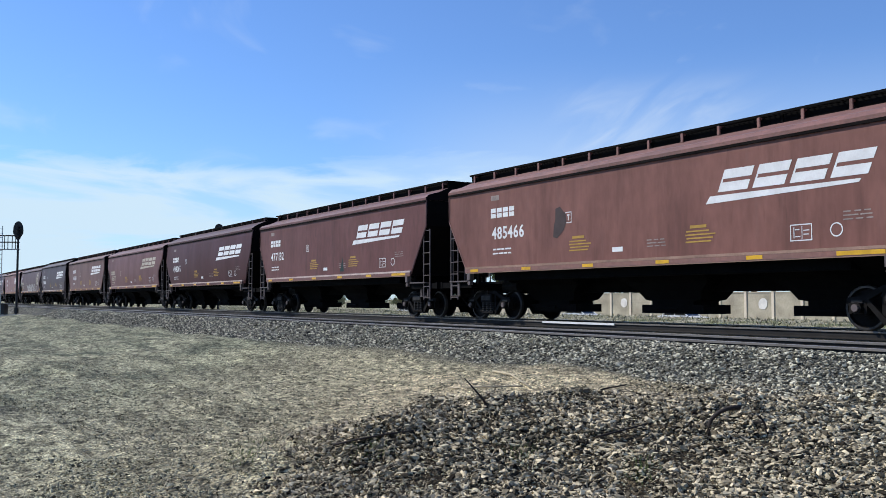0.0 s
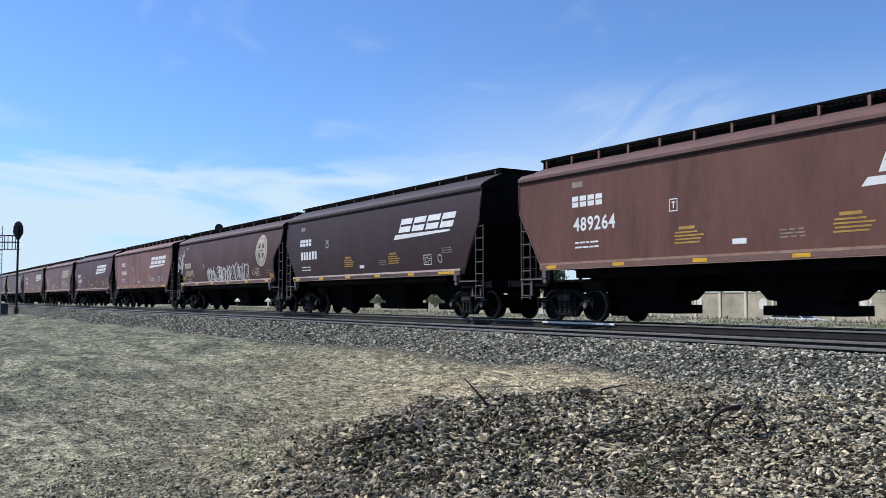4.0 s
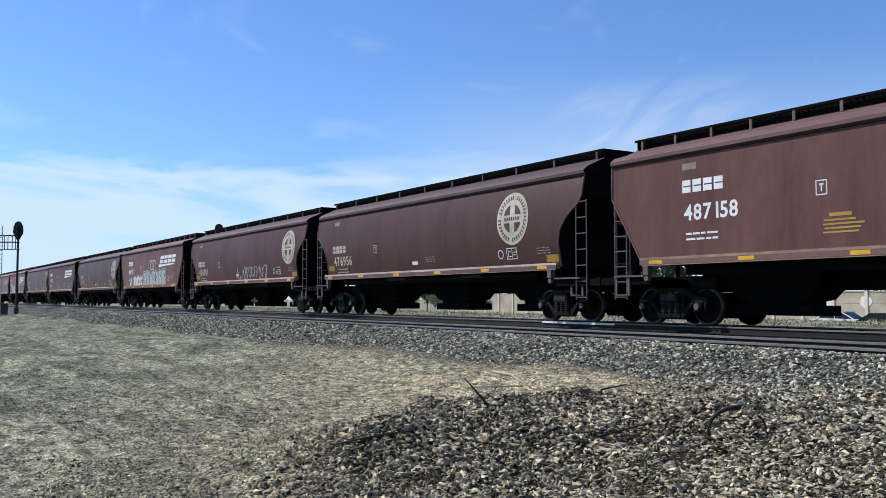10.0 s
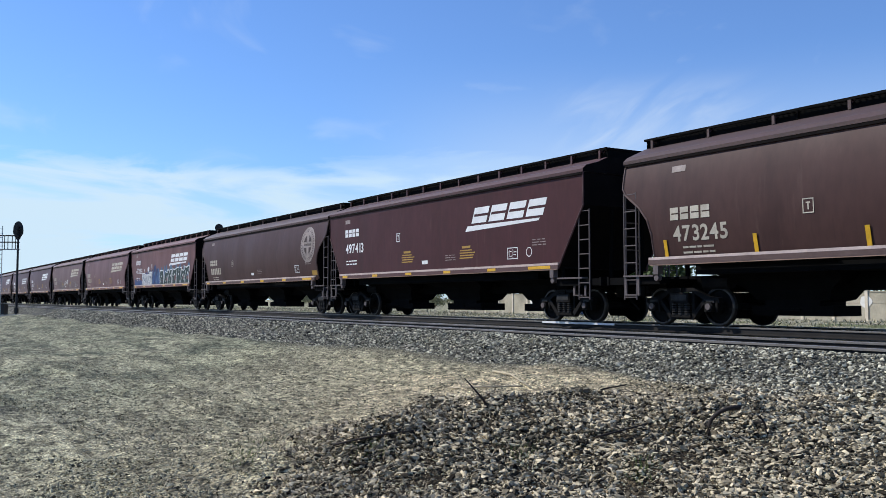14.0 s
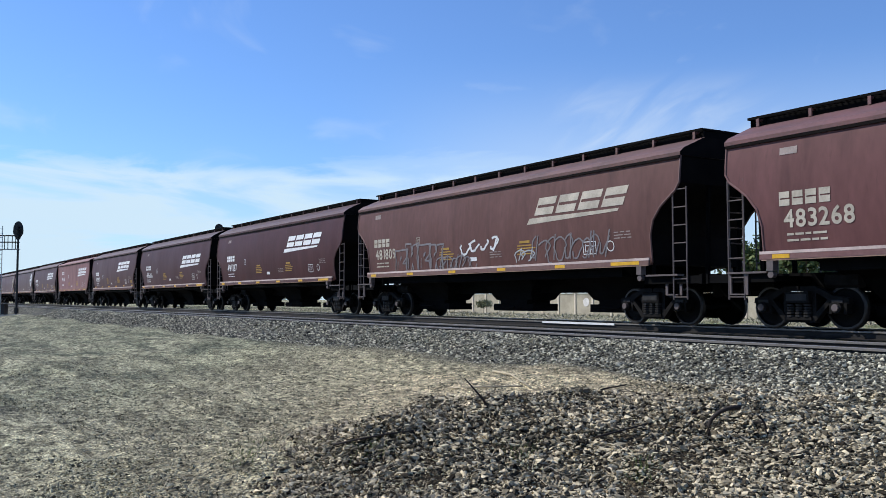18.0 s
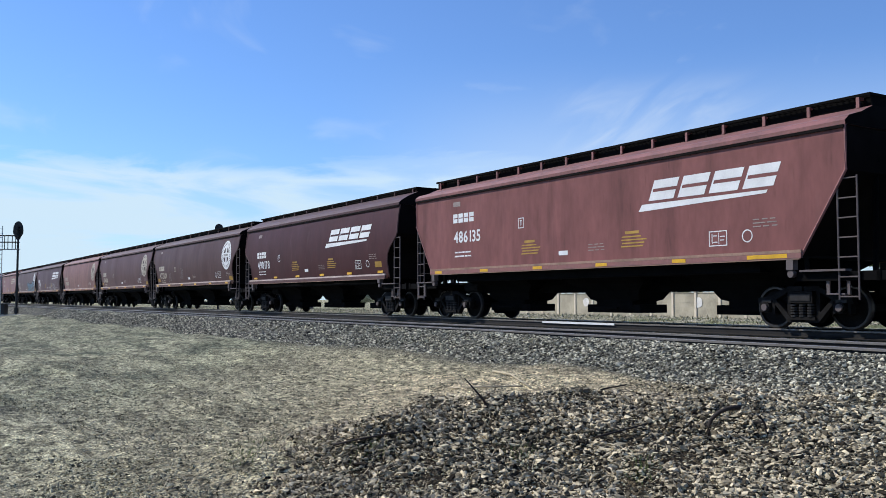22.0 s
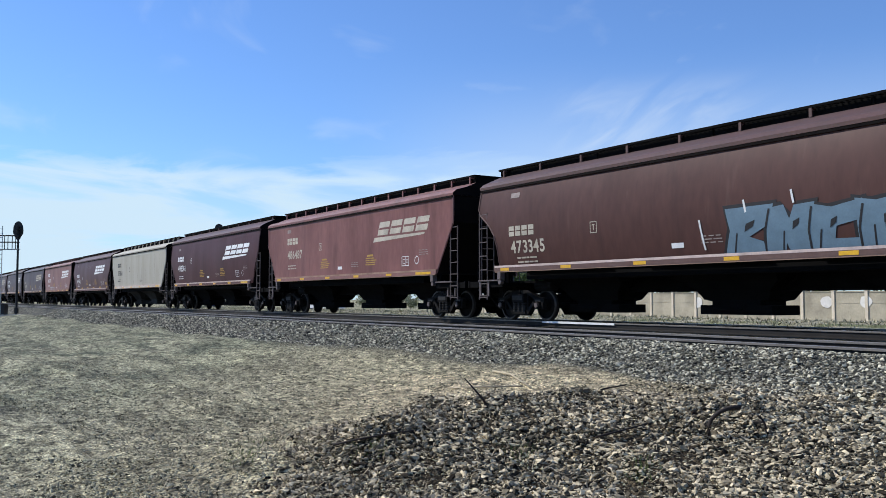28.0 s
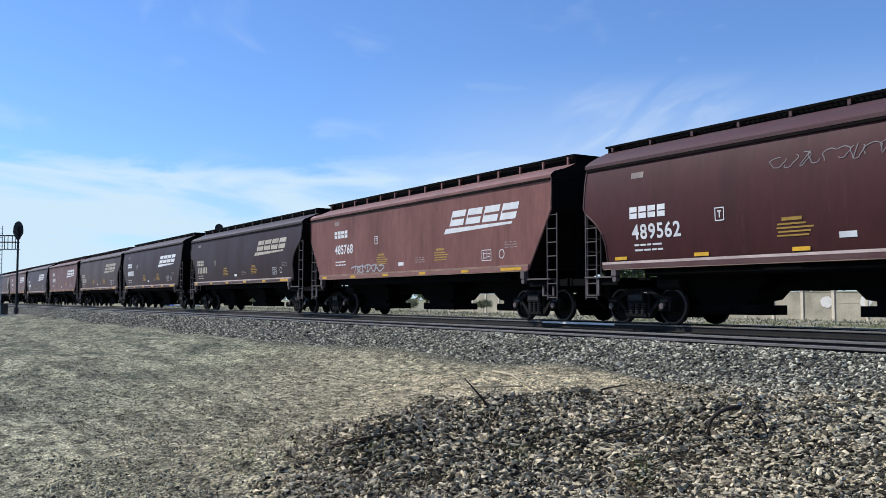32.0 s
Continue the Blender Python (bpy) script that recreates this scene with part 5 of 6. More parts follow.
def piece(seed, x0, x1, z0, z1, count, lean=0.12, rise=0.0):
    """A dense band of fat slanted shapes: their bodies, wider rims, and the notches and slits between them."""
    rng = random.Random(seed)
    body, rim, cut = [], [], []
    q, h = (x1 - x0) / count, z1 - z0
    for i in range(count):
        cx, sl = x0 + i * q, rng.uniform(-0.6, 1.0) * lean
        top = z1 + rise * i / count + rng.uniform(-0.14, 0.08) * h
        j = lambda v: v + rng.uniform(-0.05, 0.05)

        def at(a, b):
            return (cx + q * (a - 0.06 + 1.12 * sl * b), z0 + (top - z0) * b)
        shape = (
            [(0, 0), (j(0.42), 0), (j(0.5), j(0.30)), (j(0.6), 0), (1.06, 0), (j(1.0), j(0.5)), (1.08, 1), (j(0.62), j(0.96)), (j(0.5), j(0.72)), (j(0.42), 1), (-0.04, j(0.97)), (j(0.06), j(0.5))],
            [(0, 0), (1.04, 0), (j(0.95), j(0.34)), (j(0.62), j(0.40)), (1.02, j(0.62)), (1.10, 1), (-0.05, j(0.96)), (j(0.08), j(0.55))],
            [(0, 0), (j(0.38), 0), (j(0.42), j(0.38)), (j(0.66), j(0.36)), (j(0.70), 0), (1.08, 0), (j(0.98), j(0.7)), (j(0.86), 1), (j(0.10), 1), (-0.02, j(0.5))],
            [(-0.04, 0), (j(0.5), j(-0.03)), (1.06, 0), (j(0.92), j(0.28)), (j(0.48), j(0.34)), (j(0.52), j(0.55)), (1.06, j(0.66)), (1.0, 1.02), (j(0.4), j(0.92)), (0, 1)])[rng.choice((0, 1, 3, 1, 3, 0, 0, 3, 2))]
        mid = (sum(a for a, b in shape) / len(shape), 0.5)
        body.append([at(a, b) for a, b in shape])
        rim.append([at(a + (0.07 if a > mid[0] else -0.07), b + (0.07 if b > 0.5 else (-0.02 if b < 0.1 else 0.0))) for a, b in shape])
        a = rng.uniform(0.30, 0.62)
        w = rng.uniform(0.05, 0.10)
        cut.append([at(a, 0.50), at(a + 2.2 * w, 0.60), at(a + 2.6 * w, 0.72), at(a + 0.3 * w, 0.66)])
        cut += ribbon([at(a - 0.22, 0.12), at(a - 0.18, 0.48)], 0.035)
        cut += ribbon([at(0.99, 0.06), at(0.95, 0.46), at(1.01, 0.9)], 0.05)
    return body, rim, cut


def ragged(seed, x0, x1, z0, z1):
    """A band of paint with an uneven upper edge."""
    rng = random.Random(seed)
    n = int((x1 - x0) / 0.16)
    return [(x0, z0), (x1, z0)] + [(x1 + (x0 - x1) * q / n, z1 + rng.uniform(-0.10, 0.12)) for q in range(n + 1)]


def drips(seed, x0, x1, z0, z1, count, w):
    """Small dabs of paint with ragged outlines."""
    rng = random.Random(seed)
    return [bubble(rng, rng.uniform(x0, x1), rng.uniform(z0, z1), w * rng.uniform(0.5, 1.5), w * rng.uniform(0.8, 2.2)) for i in range(count)]


def spray(j, polys, mat, depth, label, name="graffiti"):
    car = TRAIN[j + FIRST]
    o = part(name, paint_mesh(polys, mat, name, 1.47, KINDS[CARS[j + FIRST][0]]), None, car, label)
    o.location = (0, -SIDE - 0.010 - 0.0042 * max(depth, 0) + (0.004 if depth < 0 else 0), 0)
    if name == "graffiti":
        tagged(o, kind="stuff")


def paint_cars():
    line = "looping spray-painted scrawl"
    spray(6, scrawl(1, 5.8, 9.9, 1.50, 2.42, 9, 0.065), G_WHITE, 0, line)
    spray(6, scrawl(2, 10.1, 12.7, 1.58, 2.45, 9, 0.045), G_WHITE, 1, line)
    spray(6, scrawl(3, 0.25, 1.3, 2.2, 3.55, 3, 0.06), G_WHITE, 1, line)
    spray(6, scrawl(51, 5.9, 9.7, 1.6, 2.2, 11, 0.04), G_WHITE, 2, line)
    spray(9, scrawl(4, 4.7, 6.0, 1.58, 2.25, 6, 0.05), G_SILVER, 0, line)
    spray(9, scrawl(5, 6.2, 7.0, 1.85, 2.3, 4, 0.04), G_SILVER, 1, line)
    spray(9, scrawl(6, 10.7, 13.2, 1.68, 2.5, 7, 0.055), G_SILVER, 1, line)
    spray(12, scrawl(7, 7.9, 12.3, 1.62, 2.25, 11, 0.05), G_SILVER, 0, line)
    spray(10, scrawl(8, 11.8, 12.3, 2.15, 2.45, 2, 0.03), G_GREYLINE, 0, line)
    for seed, x0, x1, z1, count, mat, word in ((9, 4.0, 6.6, 2.28, 5, G_WHITE, "white"), (34, 6.9, 12.5, 2.50, 7, G_SILVER, "silver")):
        b, r, c = piece(seed, x0, x1, 1.54, z1, count)
        spray(13, ribbon_rims(r, 0.06), G_WHITE, 0, "white outlines of painted shapes")
        spray(13, r, G_BLACK, 1, "dark rim of the fat painted shapes")
        spray(13, b, mat, 2, word + " fat painted shapes")
        spray(13, c, G_BLACK, 3, "dark strokes in the painted shapes")
        spray(13, scrawl(seed + 50, x0, x1, 1.5, z1 - 0.3, count + 3, 0.028), G_WHITE, 3, "thin white spray lines")
    spray(13, drips(41, 2.9, 6.6, 1.55, 2.2, 5, 0.28), G_WHITE, 0, "white dabs of spray paint")
    spray(13, scrawl(11, 8.2, 9.9, 2.62, 3.35, 3, 0.05), G_WHITE, 0, line)
    # the blue and teal piece
    spray(17, [ragged(61, 1.15, 8.4, 1.47, 1.80)], G_BLUE, -1, "dark blue sprayed ground coat")
    spray(17, drips(12, 1.2, 3.3, 1.58, 1.80, 26, 0.30) + drips(48, 3.3, 8.0, 1.62, 2.15, 44, 0.38), G_BLUE, 0, "dark blue sprayed cloud")
    spray(17, drips(44, 5.2, 7.6, 1.70, 2.60, 22, 0.40), G_NAVY, 0, "navy sprayed cloud")
    spray(17, drips(43, 3.0, 8.2, 1.60, 2.45, 16, 0.20), G_DUSK, 1, "grey blue dabs of spray paint")
    b, r, c = piece(13, 3.35, 5.9, 1.55, 2.42, 4, 0.34)
    spray(17, ribbon_rims(b, 0.07), G_WHITE, 3, "white outlines of painted shapes")
    spray(17, b, G_SILVER, 2, "pale fat painted shapes")
    spray(17, c, G_NAVY, 3, "dark strokes in the painted shapes")
    spray(17, drips(45, 3.2, 5.4, 2.58, 2.70, 3, 0.22), G_WHITE, 1, "white dabs of spray paint")
    spray(17, drips(46, 7.4, 14.6, 2.25, 2.58, 36, 0.28), G_DUSK, 0, "grey blue sprayed cloud")
    spray(17, drips(47, 7.4, 14.6, 2.45, 2.62, 9, 0.14), G_SKY, 1, "pale blue dabs of spray paint")
    b, r, c = piece(14, 8.1, 14.6, 1.56, 2.46, 7, 0.30, 0.14)
    spray(17, [[(8.0, 1.53), (14.75, 1.53), (14.75, 1.75), (8.0, 1.75)]], G_TEAL, 1, "dark green sprayed base")
    spray(17, r, G_WHITE, 2, "white rim of the fat painted shapes")
    spray(17, b, G_TEAL, 3, "dark green fat painted shapes")
    spray(17, c, G_WHITE, 4, "white strokes in the painted shapes")
    b, r, c = piece(15, 3.0, 6.2, 1.6, 2.5, 4)
    spray(19, ribbon_rims(b, 0.06), G_GREYLINE, 0, "grey outlines of painted shapes")
    spray(19, c, G_GREYLINE, 1, "grey strokes of paint")
    spray(19, scrawl(16, 7.3, 9.4, 2.05, 2.5, 4, 0.07), G_WHITE, 0, line)
    spray(19, scrawl(17, 10.2, 11.0, 1.7, 2.1, 2, 0.04), G_SILVER, 0, line)
    spray(19, scrawl(18, 11.0, 14.2, 1.68, 2.4, 9, 0.045), G_GREYLINE, 0, line)
    spray(19, scrawl(52, 5.9, 8.2, 1.58, 2.05, 6, 0.045), G_GREYLINE, 1, line)
    spray(28, scrawl(53, 9.2, 12.9, 1.55, 2.35, 10, 0.05), G_SILVER, 0, line)
    b, r, c = piece(19, 9.6, 15.1, 1.52, 2.58, 5, 0.28, 0.20)
    spray(29, r, G_BLACK, 0, "dark rim of the fat painted shapes")
    spray(29, b, G_SKY, 1, "pale blue fat painted shapes")
    spray(29, c, G_BLACK, 2, "dark strokes in the painted shapes")
    spray(29, ribbon([(9.0, 1.75), (8.9, 2.4)], 0.05) + ribbon([(10.2, 2.5), (10.15, 2.75)], 0.05) + ribbon([(11.4, 2.6), (11.35, 2.85)], 0.05), G_WHITE, 2, "white spray lines")
    spray(1, [[(9.0, 1.74), (9.35, 1.74), (9.25, 2.3)]], G_TEAL, 0, "teal painted wedge")
    spray(25, scrawl(20, 3.6, 4.4, 1.75, 2.3, 2, 0.03), G_GREYLINE, 0, line)
    spray(25, scrawl(21, 6.3, 7.0, 1.85, 2.5, 2, 0.03), G_GREYLINE, 0, line)
    spray(26, scrawl(22, 13.9, 14.6, 2.2, 2.5, 4, 0.022), G_GREYLINE, 0, line)
    spray(34, scrawl(23, 4.0, 6.6, 1.62, 1.95, 5, 0.05), G_SILVER, 0, line)
    spray(7, scrawl(24, 8.1, 9.0, 1.78, 2.0, 4, 0.035), G_GREYLINE, 0, line)
    spray(7, scrawl(25, 10.9, 12.3, 1.85, 2.12, 6, 0.04), G_SILVER, 0, line)
    spray(7, scrawl(54, 13.6, 15.0, 1.95, 2.45, 6, 0.035), G_GREYLINE, 0, line)
    spray(0, [bubble(random.Random(3), 5.6, 2.72, 0.5, 0.8)], G_RUST, -1, "dark primer patch")
    spray(33, scrawl(26, 5.9, 8.6, 3.3, 3.6, 9, 0.018), G_GREYLINE, 0, line)
    # welded seams of the side sheets, where they show
    for j, mat in ((32, flat("grey_seam", (0.16, 0.15, 0.125))), (28, G_RUST), (27, G_RUST), (26, G_RUST)):
        rng = random.Random(j)
        for q in (range(1, 14) if j != 26 else (3, 5, 8, 10)):
            top = rng.uniform(3.2, 3.75)
            spray(j, [[(q * 1.17, 1.75), (q * 1.17 + 0.016, 1.75), (q * 1.17 + 0.014, top), (q * 1.17 + 0.004, top)]], mat, -1, "", "seam")


def ribbon_rims(polys, w=0.07):
    out = []
    for p in polys:
        out += ribbon(p + [p[0]], w)
    return out


paint_cars()


# ---- beyond the tracks ----
def strip(name, x0, x1, y0, y1, z0, z1, mat, label, category):
    ob = new(name, mesh_of(boxes((x0, x1, y0, y1, z0, z1)), name, mat))
    return tagged(ob, label, category, kind="structure")


strip("road", -700, 400, 47.5, 60.0, -2.0, -1.71, M_ASPHALT, "grey asphalt street beyond the tracks", "road")
strip("kerb", -700, 400, 60.0, 60.2, -2.0, -1.58, M_CONCRETE, "pale concrete kerb of the street", "kerb")
strip("pavement", -700, 400, 60.2, 61.8, -2.0, -1.60, M_CONCRETE, "pale concrete pavement along the wall", "pavement")


M_PATCH = material("painted_over_patch", (0.80, 0.76, 0.66), 0.85, vary=0.2, scale=2, fine=20)


def build_wall():
    wall = tagged(new("wall_north"), "long pale block wall with light pilasters beyond the street", "wall", kind="structure")
    wall.location = (0, 62, -1.75)
    panel = mesh_of(boxes((0, 2.51, -0.08, 0.08, 0, 2.91), (0, 2.51, -0.12, 0.12, 2.91, 2.99), (0, 2.51, -0.095, -0.08, 2.08, 2.11)), "panel", M_WALL)
    post = mesh_of(boxes((-0.12, 0.12, -0.16, 0.16, 0, 3.03), (-0.16, 0.16, -0.20, 0.20, 3.03, 3.11)), "pilaster", M_PILASTER)
    for q in range(58):
        x = -98 + q * 2.75
        part("pilaster", post, None, wall).location = (x, 0, 0)
        part("panel", panel, None, wall).location = (x + 0.12, 0, 0)
    rng = random.Random(5)
    for q, (x, z) in enumerate(((-43.6, 1.45), (-40.3, 1.5), (-65.9, 1.35), (-56.4, 1.4), (-35.0, 1.5), (-49.5, 1.3), (-71.5, 1.4), (-80.5, 1.5))):
        o = part("paint_patch", paint_mesh([[(rng.uniform(0.42, 0.56) * math.cos(q * 0.571), rng.uniform(0.40, 0.50) * math.sin(q * 0.571)) for q in range(11)]], M_PATCH, "paint_patch"), None, wall, "pale painted-over patch")
        o.location = (x, -0.11, z + 0.7)


build_wall()


def leaf_material(name, a, c):
    m = stone_material(name, a, c)
    m.node_tree.nodes["Principled BSDF"].inputs["Roughness"].default_value = 0.6
    return m


M_LEAF, M_DRYLEAF = leaf_material("green_leaves", (0.035, 0.06, 0.018), (0.13, 0.16, 0.05)), leaf_material("dry_scrub_leaves", (0.16, 0.17, 0.08), (0.36, 0.36, 0.22))
M_BARK = material("bark", (0.13, 0.10, 0.075), 0.9, vary=0.4, scale=6, fine=40, bump=0.5)
M_WEED = leaf_material("dry_weeds", (0.07, 0.07, 0.035), (0.50, 0.46, 0.31))


def leaf_mesh(centres, radius, count, size, rng, mat, name):
    v, f = [], []
    centres = np.asarray(centres)
    pick = rng.integers(0, len(centres), count)
    p = centres[pick] + rng.normal(0, radius, (count, 3)) * np.array([1, 1, 0.75])
    a = rng.normal(0, 1, (count, 3))
    a /= np.linalg.norm(a, axis=1, keepdims=True)
    b = np.cross(a, rng.normal(0, 1, (count, 3)))
    b /= np.linalg.norm(b, axis=1, keepdims=True)
    s = size * (0.6 + 0.8 * rng.random((count, 1)))
    quad = np.stack([p - a * s, p + b * s * 0.5, p + a * s, p - b * s * 0.5], 1).reshape(-1, 3)
    return quick_mesh(name, quad, np.arange(count * 4).reshape(-1, 4), [mat])


def build_tree(x, y, z, h, seed, mat, label, leaves=2200, spread=0.36, name="tree", category="tree"):
    rng = np.random.default_rng(seed)
    tree = tagged(new(name), label, category)
    tree.location = (x, y, z)
    bm = bmesh.new()
    rod(bm, (0, 0, -0.1), (0.05 * h * 0.3, 0, h * 0.42), 0.035 * h * 0.5, 8, 0.02 * h * 0.5)
    part("trunk", bm, M_BARK, tree)
    ends = []
    for i in range(9):
        t = i * 2.4 + rng.random()
        r, zz = spread * h * (0.45 + 0.55 * rng.random()), h * (0.45 + 0.45 * rng.random())
        e = (r * math.cos(t), r * math.sin(t), zz)
        bm = bmesh.new()
        rod(bm, (0.05 * h * 0.3, 0, h * (0.25 + 0.15 * rng.random())), e, 0.012 * h, 5, 0.004 * h)
        part("limb", bm, M_BARK, tree)
        ends += [e, (e[0] * 0.6, e[1] * 0.6, zz * 0.9 + 0.05 * h)]
    part("crown", leaf_mesh(ends, 0.105 * h, leaves, 0.028 * h + 0.04, rng, mat, "crown"), None, tree)
    return tree


for q, (x, y, h) in enumerate(((-112, 67, 5.5), (-96, 70, 7.0), (-84, 66, 6.0), (-73, 69, 7.5), (-64, 66, 6.6), (-57, 70, 7.6), (-49, 67, 7.0), (-41, 69, 6.4), (-30, 67, 7.2), (-16, 69, 6.8), (2, 68, 7.2))):
    build_tree(x, y, -1.75, h + 0.6, 40 + q, M_LEAF, "leafy green tree standing behind the pale wall")
for q, (x, y, h) in enumerate(((-52.5, 36, 1.2), (-55.5, 35.5, 1.5), (-59, 36, 1.3), (-61, 35, 1.1), (-64.5, 36, 1.6), (-67, 35.5, 1.3), (-71, 36, 1.5), (-74, 35, 1.2), (-76.5, 36, 1.6), (-81, 35.5, 1.4), (-85, 36, 1.7), (-92, 36, 1.8), (-99, 36, 1.6), (-110, 36, 2.0))):
    build_tree(x, y, float(height(x, y)), h, 70 + q, M_DRYLEAF, "pale dusty shrub beside the street", 900, 0.5, "shrub", "shrub")


def build_weeds():
    rng = np.random.default_rng(8)
    n = 17000
    x, y = rng.uniform(-125, -8, n), 21.5 + 15.5 * rng.random(n) ** 0.7
    z = height(x, y)
    keep = lattice(x, y, 0.35, 6) > 0.42 - 0.3 * step(30, 34, y)
    x, y, z = x[keep], y[keep], z[keep]
    k = len(x)
    h = 0.04 + 0.17 * rng.random(k) ** 2.5
    t = rng.random(k) * 3.14
    w = 0.02 + 0.03 * rng.random(k)
    lean = rng.normal(0, 0.12, (k, 2))
    v = np.stack([np.stack([x - w * np.cos(t), y - w * np.sin(t), z - 0.02], -1), np.stack([x + w * np.cos(t), y + w * np.sin(t), z - 0.02], -1),
                  np.stack([x + lean[:, 0], y + lean[:, 1], z + h], -1)], 1).reshape(-1, 3)
    ob = new("weeds", quick_mesh("weeds", v, np.arange(3 * k).reshape(-1, 3), [M_WEED]))
    tagged(ob, "dry yellow-green weeds on the far side of the tracks", "weeds", kind="stuff")


build_weeds()


# ---- signals ----
def build_signal():
    sig = tagged(new("railway_signal"), "tall black railway signal mast with ladder platform", "railway signal", "signals beside the tracks")
    sig.location, sig.rotation_euler = (-71.3, 8.36, -0.52), (0, 0, radians(58.1))
    bm = bmesh.new()
    rod(bm, (0, 0, 0.0), (0, 0, 5.6), 0.085, 10, 0.07)
    rod(bm, (0, 0, 0.15), (0, 0, 0.55), 0.16, 10)
    part("mast", bm, M_SIGNAL, sig)
    bm = bmesh.new()
    pts = [(0.36 * math.cos(t), 0.62 * math.sin(t) + (0.0 if math.sin(t) > 0 else 0.0)) for t in [2 * math.pi * q / 20 for q in range(20)]]
    prism(bm, [(a * (1.0 if b > -0.2 else 0.75), 6.08 + b * 1.1) for a, b in pts], -0.05, 0.03)
    head = part("signal_head", bm, M_SIGNAL, sig, "black oval target plate")
    for z in (6.3, 6.0, 5.7):
        bm = bmesh.new()
        rod(bm, (0, -0.06, z), (0, -0.32, z - 0.02), 0.13, 10)
        part("hood", bm, M_SIGNAL, head)
    bm = boxes((-1.75, 0.05, -0.25, 0.25, 4.70, 4.76))
    part("platform", bm, M_GALV, sig)
    bm = bmesh.new()
    for y in (-0.25, 0.25):
        for z in (5.25, 5.72):
            rod(bm, (-1.75, y, z), (0.0, y, z), 0.03, 6)
        for x in (-1.7, -0.85, -0.3):
            rod(bm, (x, y, 4.76), (x, y, 5.74), 0.03, 6)
    part("handrail", bm, M_SIGNAL, sig)
    bm = bmesh.new()
    for x in (-1.38, -1.0):
        rod(bm, (x, -0.28, 0.1), (x, -0.28, 6.4), 0.03, 6)
    for q in range(20):
        rod(bm, (-1.38, -0.28, 0.3 + q * 0.31), (-1.0, -0.28, 0.3 + q * 0.31), 0.02, 5)
    part("ladder", bm, M_GALV, sig, "pale galvanised ladder")
    part("footing", boxes((-1.9, 0.35, -0.6, 0.6, -0.3, 0.06)), M_CONCRETE, sig, "pale concrete footing")
    part("relay_case", boxes((-1.25, -0.75, -0.3, 0.3, 0.06, 0.78), (-1.3, -0.7, -0.35, 0.35, 0.78, 0.84)), M_SIGNAL, sig, "dark metal relay case")
    far = tagged(new("railway_signal"), "black signal mast behind the train", "railway signal", "signals beside the tracks")
    far.location, far.rotation_euler = (-63.6, 20.6, -0.45), (0, 0, radians(58.1))
    bm = bmesh.new()
    rod(bm, (0, 0, 0), (0, 0, 6.1), 0.08, 10)
    part("mast", bm, M_SIGNAL, far)
    bm = bmesh.new()
    prism(bm, [(0.28 * math.cos(2 * math.pi * q / 18), 6.22 + 0.28 * math.sin(2 * math.pi * q / 18)) for q in range(18)], -0.05, 0.05)
    part("signal_head", bm, M_SIGNAL, far)
    bm = bmesh.new()
    rod(bm, (0, -0.06, 6.22), (0, -0.3, 6.2), 0.14, 10)
    part("hood", bm, M_SIGNAL, far)


build_signal()

# ---- loose things beside the tracks ----
def bent(name, pts, r0, r1, mat, label, category):
    bm = bmesh.new()
    tube(bm, pts, r0, r1)
    ob = new(name, mesh_of(bm, name, mat, True))
    return tagged(ob, label, category)


M_ROOT, M_STRAW = material("dark_root", (0.035, 0.025, 0.02), 0.85, vary=0.4, scale=8, fine=50, bump=0.4), material("bleached_wood", (0.50, 0.42, 0.28), 0.85, vary=0.3, scale=8, fine=50, bump=0.3)


def on_ground(x, y, up=0.0):
    return (x, y, float(height(x, y)) + up)


LONG_ROOTS = (([(-6.89, 3.22), (-6.72, 3.36), (-6.63, 3.56), (-6.52, 3.78)], 0.010, 0.006), ([(-5.62, 4.96), (-5.65, 5.26), (-5.66, 5.57)], 0.010, 0.006))


